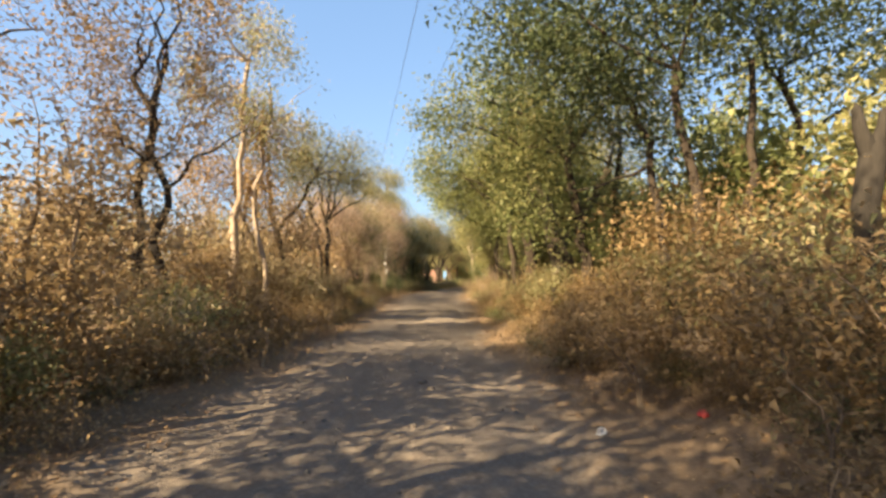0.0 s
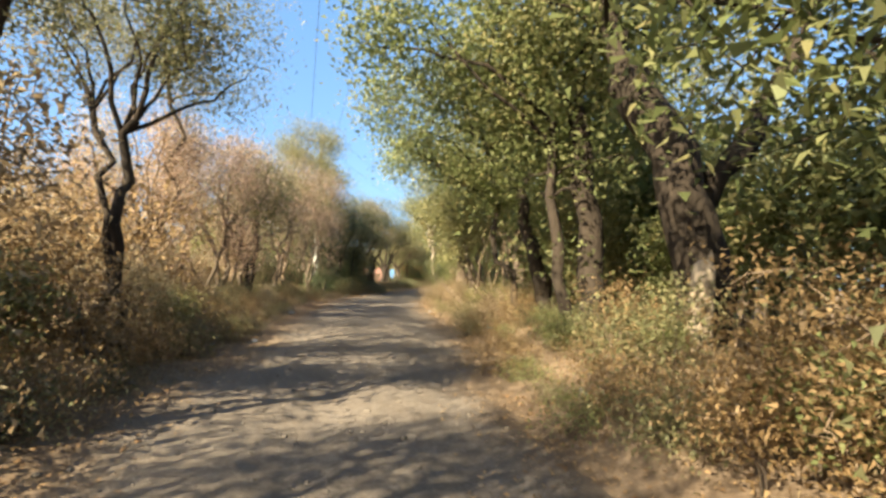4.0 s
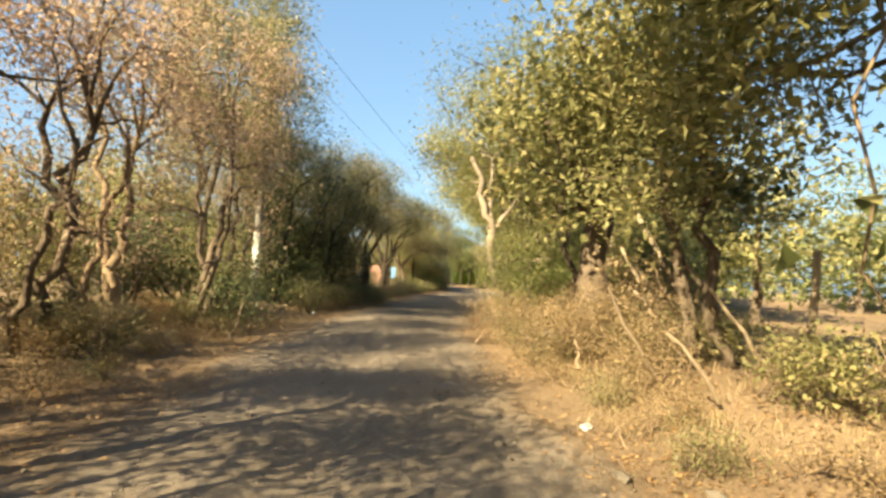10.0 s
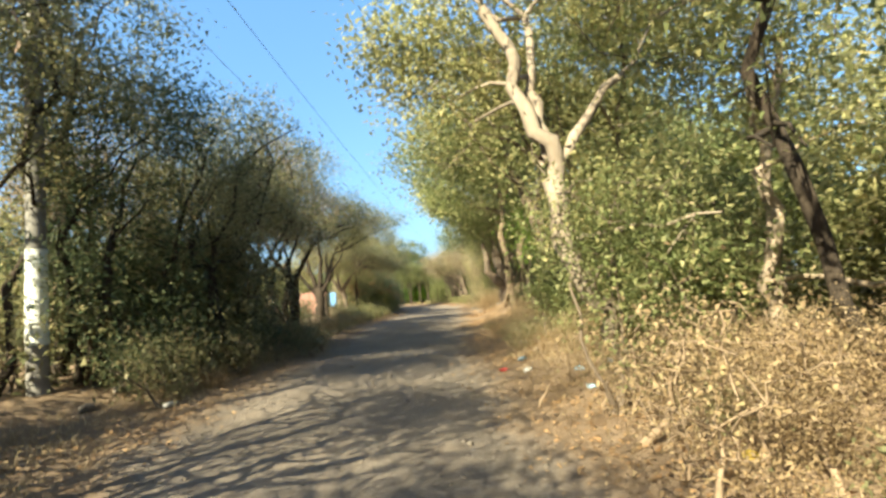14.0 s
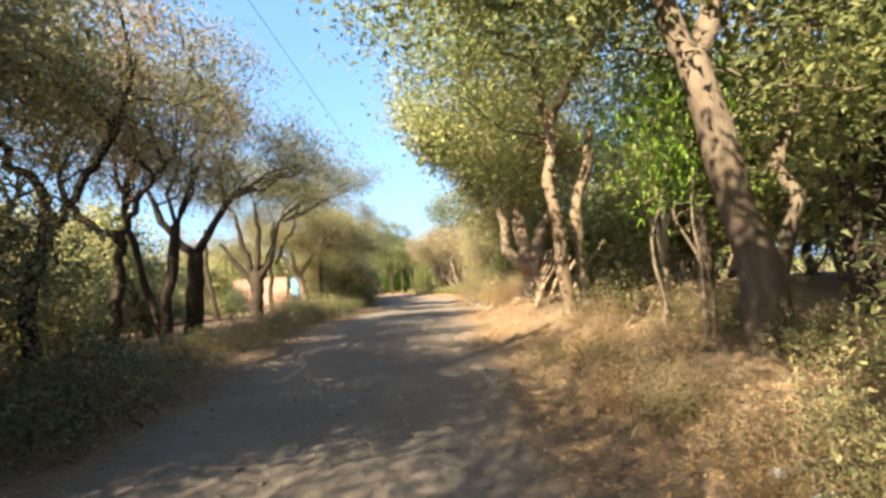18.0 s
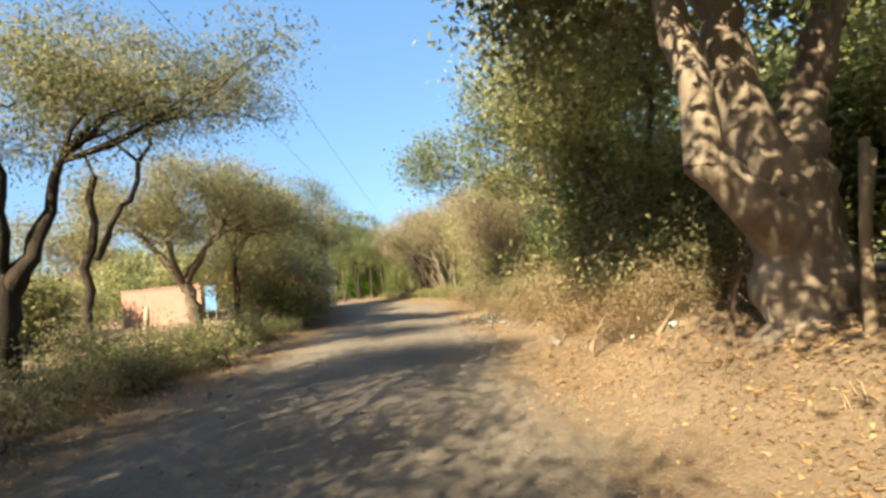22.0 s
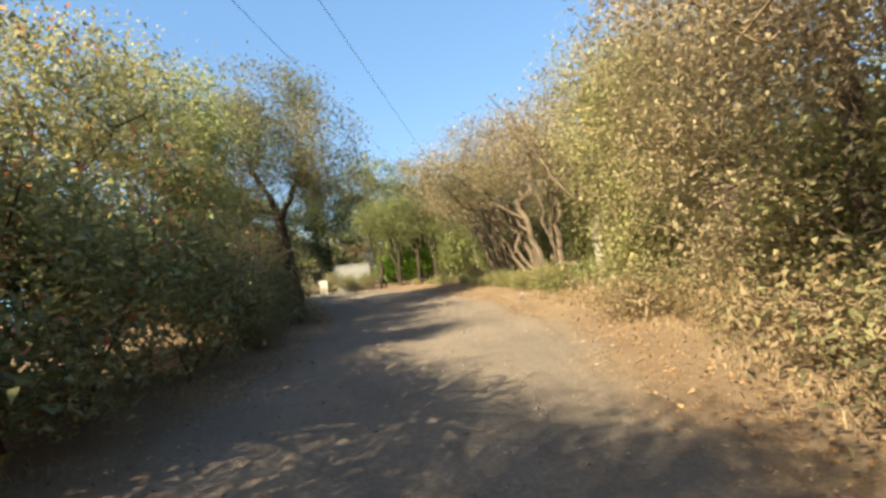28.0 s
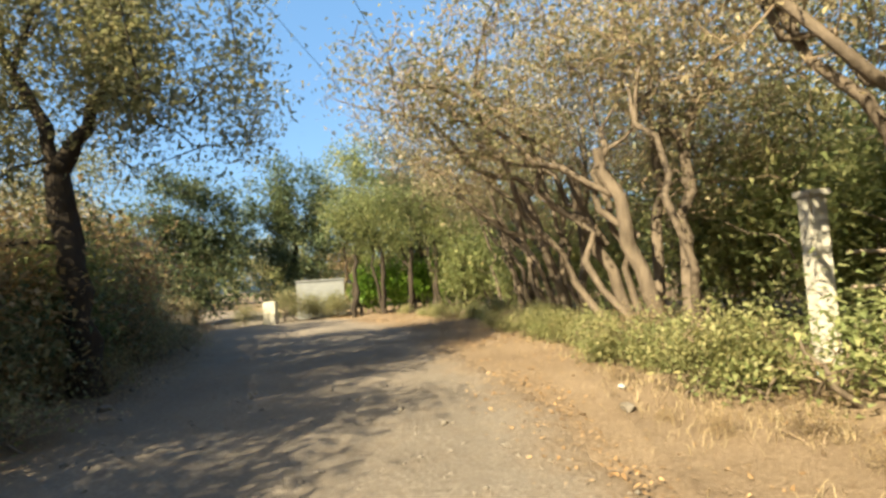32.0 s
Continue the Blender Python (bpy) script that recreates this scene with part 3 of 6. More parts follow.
tree(18, 0.6, 28.6, "thick brown tree hung with dry vines and roots", [(0, 0, 0.2, 0.2, 3.6, 0.22, 0.16), (0.5, 0.3, 0.8, 0.4, 3.9, 0.14, 0.09), (-0.4, 0.2, -0.9, 0.4, 3.8, 0.08, 0.05), (0.2, -0.3, 0.5, -0.2, 3.7, 0.09, 0.06)],
     [(-1.6, 0.4, 5.0, 2.2, 2.3, 1.9), (0.6, 0.4, 5.8, 2.3, 2.2, 1.8), (-1.6, 1.4, 3.2, 1.2, 1.3, 1.1), (1.6, 0.2, 3.8, 1.4, 1.4, 1.2)], BARK_BROWN, LEAF_YELLOW, 2400, 9, 0.15, limbs=12)
tree(19, R(30.5, 1.9), 31.0, "yellow-green tree with thin grey stems", [(0, 0, -0.5, 0.3, 3.2, 0.09, 0.05), (0.4, 0.3, 0.2, 0.6, 3.4, 0.08, 0.05)],
     [(-0.7, 0.2, 3.9, 1.5, 1.6, 1.6), (0.3, 0.4, 4.9, 1.7, 1.7, 1.5), (-0.5, 0.2, 2.4, 1.0, 1.2, 0.9)], BARK_BROWN, LEAF_YELLOW, 1300, 9, 0.13, limbs=7)
tree(20, -1.3, 33.9, "stout pollarded brown tree with large round pale leaves", [(0.08, 0, 0.05, 0, 2.5, 0.26, 0.23), (-0.1, 0, 0.9, -0.2, 4.2, 0.12, 0.07, 2.35), (-0.15, 0.1, -1.0, -0.3, 3.9, 0.09, 0.05, 2.35), (-0.1, 0, -0.3, 0.8, 4.4, 0.10, 0.06, 2.35)],
     [(-0.6, -0.6, 3.9, 1.7, 1.6, 1.0), (1.1, -0.3, 4.2, 1.7, 1.5, 1.0), (1.6, -0.9, 2.7, 1.2, 0.9, 0.7), (-0.9, -0.5, 2.6, 0.8, 0.6, 0.6)], BARK_BROWN, LEAF_YELLOW, 1300, 7, 0.13, aspect=0.8, limbs=12, folded=True)
tree(21, R(36.5, 2.2), 36.5, "tall feathery green tree reaching over the road", [(0, 0, -0.5, 0.2, 4.6, 0.08, 0.05)],
     [(-2.0, 0.0, 5.4, 1.7, 2.1, 1.3), (-0.4, 0.4, 5.9, 2.0, 2.1, 1.3), (-0.9, 0.9, 4.2, 1.5, 1.7, 1.1), (0.9, -0.8, 4.2, 1.6, 1.4, 1.2), (-2.2, -0.2, 3.5, 0.6, 0.7, 0.7), (-0.5, -0.5, 2.6, 1.1, 1.0, 1.0)], BARK_DARK, LEAF_GREEN, 1500, 9, 0.11, aspect=0.3, limbs=12, gap=0.62)
tree(22, -1.9, 38.2, "pale smooth-barked tree with a forking trunk", [(0.0, 0, -0.92, 0.0, 2.28, 0.09, 0.115), (-0.91, 0, -1.5, 0.2, 4.4, 0.095, 0.06, 2.2), (-0.91, 0, -0.1, -0.1, 3.4, 0.07, 0.04, 2.2), (-1.02, 0.05, -0.95, 0.4, 4.4, 0.07, 0.045, 2.55)],
     [(-1.2, 0.6, 5.6, 1.5, 1.7, 1.1), (0.5, 0.3, 5.2, 1.7, 1.5, 1.1), (-1.4, 1.8, 3.8, 1.0, 1.3, 1.0), (-0.2, -0.7, 1.7, 0.7, 0.5, 0.6), (0.2, 0.6, 2.6, 1.2, 0.9, 1.0)], BARK_WHITE, LEAF_YELLOW, 1400, 8, 0.10, limbs=9)
bush(36, -2.15, 37.6, "small-leaved bush at the pale tree's foot", [(-0.25, 0.1, 1.2, 0.6, 0.45, 0.6), (-0.4, 0.15, 1.85, 0.6, 0.45, 0.5), (0.1, 0.1, 0.6, 0.6, 0.5, 0.5), (0.5, 0.2, 1.6, 0.6, 0.4, 0.6), (-0.6, 0.15, 1.3, 0.5, 0.4, 0.5)], BARK_BROWN, LEAF_GREEN, 800, 7, 0.055, stems=5, limbs=0)
tree(23, R(40.8, 1.7), 40.8, "dense yellow-green tree leafy to the ground", [(0, 0, -0.2, 0.2, 3.0, 0.10, 0.06), (0.3, 0.2, 0.8, 0.5, 3.4, 0.09, 0.05)],
     [(-0.5, 0.2, 4.4, 1.5, 1.6, 1.7), (-0.2, 0.3, 2.2, 1.0, 1.4, 1.1), (0.8, 0.2, 5.0, 1.6, 1.6, 1.5)], BARK_BROWN, LEAF_YELLOW, 1350, 9, 0.14, limbs=7, over=1.8)
tree(24, R(39.5, 3.6), 39.5, "slender pale-stemmed green tree", [(0, 0, 0.2, 0.1, 3.6, 0.13, 0.07), (0, 0.1, 0.5, -0.2, 4.2, 0.08, 0.05)],
     [(0.2, 0.1, 4.8, 1.9, 1.9, 1.7), (0.6, -0.6, 3.0, 1.4, 1.2, 0.9)], BARK_PALE, LEAF_YELLOW, 1000, 9, 0.14, limbs=7)
tree(25, -0.4, 45.7, "dark leafy tree with a thick leaning brown trunk", [(0, 0, -0.62, 0.0, 3.0, 0.2, 0.14), (-0.6, 0, -1.2, 0.2, 4.8, 0.12, 0.06, 2.9), (-0.55, 0, 0.3, 0.1, 4.8, 0.12, 0.06, 2.8), (0.6, 0.4, 0.9, 0.2, 3.8, 0.09, 0.06)],
     [(-1.2, 0.2, 5.0, 1.9, 2.0, 1.8), (0.7, 0.3, 5.4, 2.3, 2.2, 2.0), (0.8, -0.4, 2.6, 1.4, 1.4, 1.3), (-0.5, 0.6, 3.0, 1.0, 1.2, 0.9), (2.2, 0.2, 4.2, 1.8, 1.8, 1.6), (-3.6, 2.2, 4.6, 0.9, 1.1, 0.5), (-2.7, 1.2, 4.7, 1.0, 1.1, 0.6)], BARK_BROWN, LEAF_GREEN, 2600, 9, 0.14, limbs=9, over=0.8)
tree(26, -0.38, 51.2, "tree with twin pale trunks and pinkish forked boughs", [(0, 0, -0.15, 0.05, 4.0, 0.13, 0.10), (0.45, 0.15, 0.85, 0.2, 4.0, 0.13, 0.10), (-0.15, 0.05, -0.5, -0.6, 5.6, 0.09, 0.05, 3.9), (-0.1, 0.05, 0.6, -0.9, 5.4, 0.08, 0.05, 3.9)],
     [(-1.2, -0.2, 5.8, 2.2, 2.4, 1.7), (0.9, 0.0, 6.2, 2.4, 2.4, 1.7), (-2.1, 0.4, 4.6, 1.3, 1.8, 1.3), (-0.9, 1.4, 3.5, 1.3, 1.2, 1.1), (1.9, 0.9, 3.6, 1.4, 1.2, 1.0), (-2.0, -1.5, 4.9, 1.1, 1.2, 0.7)], BARK_MID, LEAF_GREEN, 2400, 9, 0.14, limbs=15)
tree(31, 2.6, 47.6, "tall dark tree standing behind the fence", [(0, 0, 0.1, 0.1, 3.6, 0.16, 0.1), (0.6, 0.3, 0.9, 0.2, 3.8, 0.1, 0.06)], [(0, 0, 5.6, 2.0, 2.0, 1.4), (1.4, 0.4, 5.0, 1.6, 1.6, 1.0)], BARK_DARK, LEAF_GREEN, 1100, 9, 0.15, gap=0.65)
tree(32, 4.0, 53.4, "tall dark tree standing behind the fence", [(0, 0, 0.1, 0.1, 3.6, 0.18, 0.1)], [(0, 0, 5.4, 2.2, 2.2, 1.4)], BARK_DARK, LEAF_YELLOW, 750, 9, 0.16, gap=0.65)
for k, (x, y, h) in enumerate([(6.9, 58.6, 6.4), (8.8, 61.4, 7.0)]):
    tree(330 + k, x, y, "tall dark tree standing behind the fence", [(0, 0, 0.2, 0.1, h * 0.5, 0.15, 0.09), (0.4, 0.3, -0.6, 0.4, h * 0.55, 0.09, 0.05)],
         [(0, -0.3, h * 0.74, 2.0, 1.8, h * 0.24), (1.0, 0.2, h * 0.55, 1.8, 1.6, h * 0.18), (-1.0, 0.1, h * 0.52, 1.7, 1.6, h * 0.18)], BARK_DARK, LEAF_YELLOW, 900, 9, 0.15, limbs=7, gap=0.55)
bush(33, -0.72, 46.6, "bright feathery green sapling beside the track", [(0, 0, 2.6, 0.8, 0.7, 0.9), (0.2, 0.1, 1.8, 0.7, 0.7, 0.7)], BARK_BROWN, LEAF_BRIGHT, 300, 10, 0.11, stems=3, limbs=4, aspect=0.2, droop=0.8, name="sapling", group="undergrowth saplings", category="sapling")
bush(34, 0.0, 50.5, "broad-leaved green plant before the twin trunks", [(0, 0, 1.5, 0.8, 0.5, 0.5), (0.6, -0.2, 1.2, 0.6, 0.5, 0.4), (-0.2, 0.1, 0.8, 0.5, 0.5, 0.5)], BARK_BROWN, LEAF_GREEN, 50, 7, 0.16, stems=4, limbs=0, aspect=0.5, folded=True)
bush(35, -0.2, 48.9, "low shaded scrubby bush on the leafy bank", [(0, 0, 0.45, 0.8, 0.6, 0.4), (0.7, 0.3, 0.5, 0.6, 0.6, 0.45)], BARK_BROWN, LEAF_OLIVE, 420, 7, 0.07, stems=4, limbs=0)
tree(27, 0.42, 55.85, "stout grey-brown tree with a low forking trunk", [(0, 0, -0.08, 0.0, 1.35, 0.43, 0.34), (-0.1, -0.04, -0.92, -0.08, 1.42, 0.24, 0.15, 0.62), (-0.9, -0.08, -1.05, 0.1, 4.6, 0.15, 0.08, 1.36), (-0.2, 0, -0.42, 0.05, 2.7, 0.22, 0.16, 1.2), (-0.42, 0.05, -0.9, 0.3, 5.0, 0.15, 0.08, 2.65), (0.02, 0, 0.6, 0.05, 2.6, 0.22, 0.15, 1.2), (0.6, 0.05, 1.1, 0.2, 5.2, 0.14, 0.07, 2.55)],
     [(-1.6, 0.6, 4.9, 1.7, 2.0, 1.6), (0.6, 0.6, 5.8, 2.2, 2.2, 1.8), (-0.5, 2.2, 3.6, 1.6, 1.5, 1.1), (1.9, 0.9, 4.2, 1.5, 1.5, 1.2), (-2.9, -1.0, 5.2, 1.2, 1.3, 0.6), (-1.5, -0.1, 3.2, 0.8, 0.7, 0.8), (0.5, -0.4, 3.7, 1.2, 0.6, 0.7), (-0.4, -0.5, 3.4, 0.8, 0.5, 0.6), (-1.3, -1.0, 3.9, 1.2, 0.9, 0.8), (-0.4, -1.1, 4.4, 1.4, 1.0, 0.9)], BARK_STOUT, LEAF_YELLOW, 3200, 9, 0.15, limbs=10, over=0.8)
tree(28, R(60.5, 2.3), 60.5, "yellow-green leafy tree with several pale stems", [(0, 0, -0.6, 0.2, 3.2, 0.12, 0.07), (0.5, 0.2, 0.9, 0.4, 3.6, 0.10, 0.05)],
     [(-0.9, 0.2, 4.4, 1.8, 1.9, 1.7), (0.8, 0.3, 5.2, 1.9, 1.9, 1.6), (-0.9, 0.5, 2.6, 1.0, 1.4, 0.9)], BARK_BROWN, LEAF_YELLOW, 1700, 9, 0.14, limbs=8)
tree(29, R(64.5, 2.4), 64.5, "green tree with slender leaning pale trunks", [(0.6, -0.4, -0.7, 0.4, 4.4, 0.10, 0.06), (1.0, 0.6, 1.2, 0.8, 4.6, 0.09, 0.06), (1.8, 0, 1.7, 0.1, 4.4, 0.08, 0.05)],
     [(-0.7, 0.3, 5.0, 2.0, 2.0, 1.5), (1.2, 0.3, 5.4, 2.3, 2.2, 1.8), (1.4, 0.6, 3.6, 1.5, 1.7, 1.0), (-1.0, 1.6, 4.0, 1.2, 1.4, 1.0)], BARK_MID, LEAF_GREEN, 2500, 9, 0.14, limbs=10)
tree(30, R(69.0, 4.2), 68.4, "green tree with dark shaded stems", [(0, 0, -0.3, 0.2, 3.8, 0.12, 0.07), (0.6, 0.4, 0.9, 0.6, 4.2, 0.10, 0.06)],
     [(-0.9, 0.1, 5.0, 1.8, 1.9, 1.5), (0.9, 0.3, 5.6, 2.2, 2.1, 1.7), (0.2, 0.5, 3.4, 1.6, 1.7, 1.2)], BARK_BROWN, LEAF_GREEN, 1800, 9, 0.14, limbs=8, over=0.8)
for k, (y, d, h) in enumerate([(72.6, 2.3, 5.6), (75.4, 2.4, 5.8), (78.4, 2.6, 6.0)]):
    tree(40 + k, R(y, d), y, "tree smothered in pale dry vines" if k < 2 else "tree smothered in yellowing vines", [(0, 0, -0.2, 0.1, h * 0.55, 0.16, 0.09), (0.5, 0.4, 0.8, 0.4, h * 0.6, 0.11, 0.06)],
         [(-0.6, 0.1, h * 0.72, 1.7, 1.8, h * 0.27), (-0.6, 0, h * 0.42, 1.3, 1.6, h * 0.28), (0.9, 0.2, h * 0.8, 1.8, 1.8, h * 0.25)], BARK_BROWN, LEAF_STRAW if k < 2 else LEAF_YELLOW, 2300, 11, 0.075, limbs=9, twig_bark=TWIG)
tree(43, R(80.2, 3.4), 80.2, "broad-leaved yellow-green tree hung with creepers", [(0, 0, -0.2, 0.1, 3.2, 0.12, 0.07)],
     [(-0.2, 0.0, 4.6, 1.6, 1.5, 1.6), (0.9, 0.2, 3.4, 1.4, 1.4, 1.5)], BARK_BROWN, LEAF_YELLOW, 900, 8, 0.18, aspect=0.6, limbs=7)
# the row of old living-fence trees before the bend
for k, (y, d, lean, h) in enumerate([(81.3, 3.4, -1.3, 6.2), (84.9, 2.6, -1.7, 6.0), (86.0, 2.7, -1.9, 6.2), (88.6, 2.7, -1.6, 6.0), (91.2, 3.2, -1.2, 5.8), (94.0, 4.0, -0.8, 6.0)]):
    tree(50 + k, R(y, d), y, "old leaning living-fence tree with bare pale boughs",
         [(0, 0, lean * 0.6, -0.2, 3.0, 0.12, 0.08), (0.3, 0.2, 0.5, 0.1, 3.4, 0.11, 0.07), (-0.2, 0.3, lean * 1.2, 0.5, 3.6, 0.07, 0.04), (0.2, -0.4, lean * 0.4, -0.8, 3.4, 0.06, 0.04), (lean * 0.3, -0.1, lean * 2.0, -0.3, 4.0, 0.06, 0.03, 1.7), (lean * 0.45, -0.1, lean * 1.8, 0.9, 4.8, 0.05, 0.03, 2.3)],
         [(lean * 0.9, 0, h * 0.76, 2.2, 1.8, 1.4), (0.3, 0.2, h * 0.86, 2.1, 1.9, 1.3), (lean * 1.6, 0.3, h * 0.6, 1.5, 1.4, 1.1), (0.8, 0.3, h * 0.5, 1.5, 1.4, 1.1), (lean * 2.1, 0.0, h * 0.72, 1.2, 1.4, 0.9), (0.5, -0.6, h * 0.68, 1.7, 1.5, 1.1)],
         BARK_BROWN, LEAF_OLIVE if k % 2 else LEAF_STRAW, 1900, 7, 0.08, limbs=20, twigs=0.9, twig_bark=TWIG)
tree(58, 2.4, 103.5, "dark green tree standing beyond the bend", [(0, 0, 0.2, 0.1, 3.0, 0.2, 0.12)], [(0, 0, 4.6, 2.4, 2.2, 1.8), (1.2, 0, 3.6, 1.8, 1.8, 1.2)], BARK_DARK, LEAF_DARK, 900, 8, 0.15)
tree(59, -1.0, 101.5, "dark green tree standing beyond the bend", [(0, 0, -0.1, 0.1, 3.0, 0.18, 0.1)], [(-0.4, 0, 4.8, 2.2, 2.0, 1.9), (0.8, 0, 3.9, 1.8, 1.8, 1.2)], BARK_DARK, LEAF_DARK, 900, 8, 0.15)
for k, (x, y, h) in enumerate([(-4.4, 106.0, 9.6), (-8.0, 104.5, 8.6), (-1.6, 108.5, 9.2), (-11.5, 101.0, 7.4), (4.5, 107.0, 8.4)]):
    tree(160 + k, x, y, "tall dark green tree beyond the road's bend", [(0, 0, 0.1, 0.1, h * 0.5, 0.2, 0.12)], [(0, 0, h * 0.72, 2.3, 2.0, h * 0.28), (1.3, 0, h * 0.5, 1.9, 1.7, h * 0.22), (-1.3, 0.2, h * 0.52, 1.9, 1.7, h * 0.22), (0.3, -0.3, h * 0.25, 2.2, 1.8, h * 0.22)], BARK_DARK, LEAF_DARK if k % 2 else LEAF_GREEN, 2000, 8, 0.20)

# ---- trees on the left ----
for k, (y, d, h, w) in enumerate([(2.5, 3.2, 8.2, 1.9), (5.5, 4.2, 9.0, 2.0), (8.0, 2.6, 7.6, 1.7), (12.6, 2.8, 5.8, 1.4)]):
    tree(70 + k, L(y, d), y, "sparse dry tree with rust-brown leaves on thin stems", [(0, 0, 0.2, 0.2, h * 0.6, 0.10, 0.05), (0.3, 0.3, -0.4, 0.5, h * 0.65, 0.08, 0.04)],
         [(0.3, 0, h * 0.78, w, w, h * 0.2), (-0.5, 0.3, h * 0.6, w, w, h * 0.18), (0.8, -0.4, h * 0.5, w * 0.7, w * 0.7, h * 0.14)],
         BARK_BROWN if k % 2 else BARK_DARK, LEAF_RUST, 1100, 6, 0.11, limbs=12, gap=0.55, twigs=0.5, twig_bark=TWIG)
# trees out of view at the start, added to shade the right verge
for k, (y, d, h, w) in enumerate([(-12.0, 2.6, 7.6, 2.0), (-8.5, 2.4, 8.0, 2.0), (-5.0, 3.2, 8.4, 2.1), (-1.8, 2.4, 8.0, 2.0), (1.0, 2.9, 8.2, 1.9)]):
    tree(260 + k, L(y, d), y, "unseen leafy brown tree added to shade the road's start", [(0, 0, 0.2, 0.2, h * 0.6, 0.12, 0.06)], [(0.3, 0, h * 0.75, w, w, h * 0.22), (-0.5, 0.3, h * 0.55, w, w, h * 0.2), (1.9, 0.2, h * 0.8, 1.8, 1.9, 1.4)], BARK_BROWN, LEAF_RUST, 1500, 8, 0.14, limbs=9)
tree(77, -6.6, 11.6, "tall airy tree with a slim pale trunk", [(0, 0, 0.2, 0.2, 6.4, 0.10, 0.05), (0.5, 0.4, 0.6, 0.6, 5.6, 0.07, 0.04)], [(0.2, 0, 6.6, 1.5, 1.5, 1.3), (0.9, 0.3, 5.2, 1.3, 1.3, 1.0), (-0.6, 0.2, 5.4, 1.2, 1.2, 1.0)], BARK_PALE, LEAF_OLIVE, 700, 7, 0.11, limbs=11, gap=0.62, twigs=0.4)
tree(78, -6.1, 14.7, "airy roadside tree with a dark leaning trunk", [(0, 0, -0.9, 0.1, 2.6, 0.11, 0.08), (-0.9, 0.1, -1.3, 0.3, 5.0, 0.07, 0.04, 2.5), (-0.9, 0.1, 0.3, 0.2, 4.4, 0.06, 0.04, 2.5)], [(-0.9, 0, 5.2, 1.5, 1.5, 1.2), (0.4, 0.2, 4.6, 1.2, 1.3, 0.9), (-1.2, 0.3, 3.6, 1.1, 1.1, 0.8)], BARK_DARK, LEAF_OLIVE, 700, 7, 0.11, limbs=11, gap=0.6, twigs=0.4)
tree(79, -6.5, 17.2, "airy roadside tree with thin dark stems", [(0, 0, 0.3, 0.1, 3.4, 0.09, 0.06), (0.3, 0.2, -0.5, 0.3, 3.6, 0.07, 0.04)], [(0.6, 0, 5.2, 1.4, 1.5, 1.1), (-0.5, 0.2, 4.8, 1.3, 1.3, 1.1), (1.2, 0.2, 4.4, 0.9, 1.1, 0.7)], BARK_DARK, LEAF_OLIVE, 800, 8, 0.10, limbs=11, gap=0.55, twigs=0.35)
tree(76, -8.0, 20.3, "fine-leaved tree with thin leaning stems", [(0.5, -0.4, -0.4, 0.2, 3.0, 0.08, 0.06), (-0.3, 0.2, 0.9, -0.8, 5.0, 0.06, 0.04)],
     [(1.4, -1.2, 5.4, 1.8, 1.7, 1.2), (-0.4, 0.0, 5.8, 1.8, 1.8, 1.3), (1.9, -1.0, 4.4, 1.1, 1.2, 0.8)], BARK_BROWN, LEAF_OLIVE, 1000, 9, 0.10, aspect=0.3, limbs=9, gap=0.55)
for k, (y, d, h) in enumerate([(20.6, 2.8, 4.4), (22.4, 3.4, 5.4), (24.2, 2.2, 5.0), (25.8, 3.6, 6.0), (27.6, 2.2, 5.4), (29.6, 3.4, 6.0), (31.2, 1.8, 6.0), (33.0, 2.2, 6.6), (35.2, 1.4, 6.6)]):
    tree(80 + k, L(y, d), y, "dry pinkish thicket tree with twisted bare stems", [(0, 0, 0.3, 0.1, h * 0.5, 0.09, 0.05), (0.3, 0.3, -0.5, 0.3, h * 0.55, 0.07, 0.04), (-0.3, -0.2, 0.6, -0.6, h * 0.45, 0.06, 0.04)],
         [(0.2, 0, h * 0.8, 1.6, 1.6, h * 0.22), (0.7, 0.2, h * 0.58, 1.5, 1.5, h * 0.2), (-0.8, 0.1, h * 0.62, 1.4, 1.4, h * 0.22), (0.4, -0.7, h * 0.72, 1.5, 1.2, h * 0.2), (0.9, -0.3, h * 0.34, 0.9, 1.1, h * 0.17)],
         TWIG if k % 2 else BARK_BROWN, LEAF_STRAW if k % 3 == 1 else LEAF_PINK, 1050, 7, 0.075, limbs=15, gap=0.55, twig_bark=TWIG, twigs=0.6)
tree(92, -9.6, 37.3, "tall airy olive tree with thin dark stems", [(0, 0, 0.1, 0.1, 4.8, 0.10, 0.05), (-0.9, 0.3, -0.8, 0.2, 4.6, 0.08, 0.05)],
     [(0.8, 0, 5.8, 1.7, 1.9, 1.5), (-1.2, 0.2, 5.6, 2.0, 2.0, 1.8), (0.3, 0.6, 4.2, 1.6, 1.7, 1.2), (-1.6, -0.4, 3.2, 1.6, 1.6, 1.3), (-0.2, 0.2, 7.8, 2.1, 2.2, 1.5)], BARK_BROWN, LEAF_OLIVE, 3200, 8, 0.11, limbs=12, gap=0.42, twig_bark=TWIG)
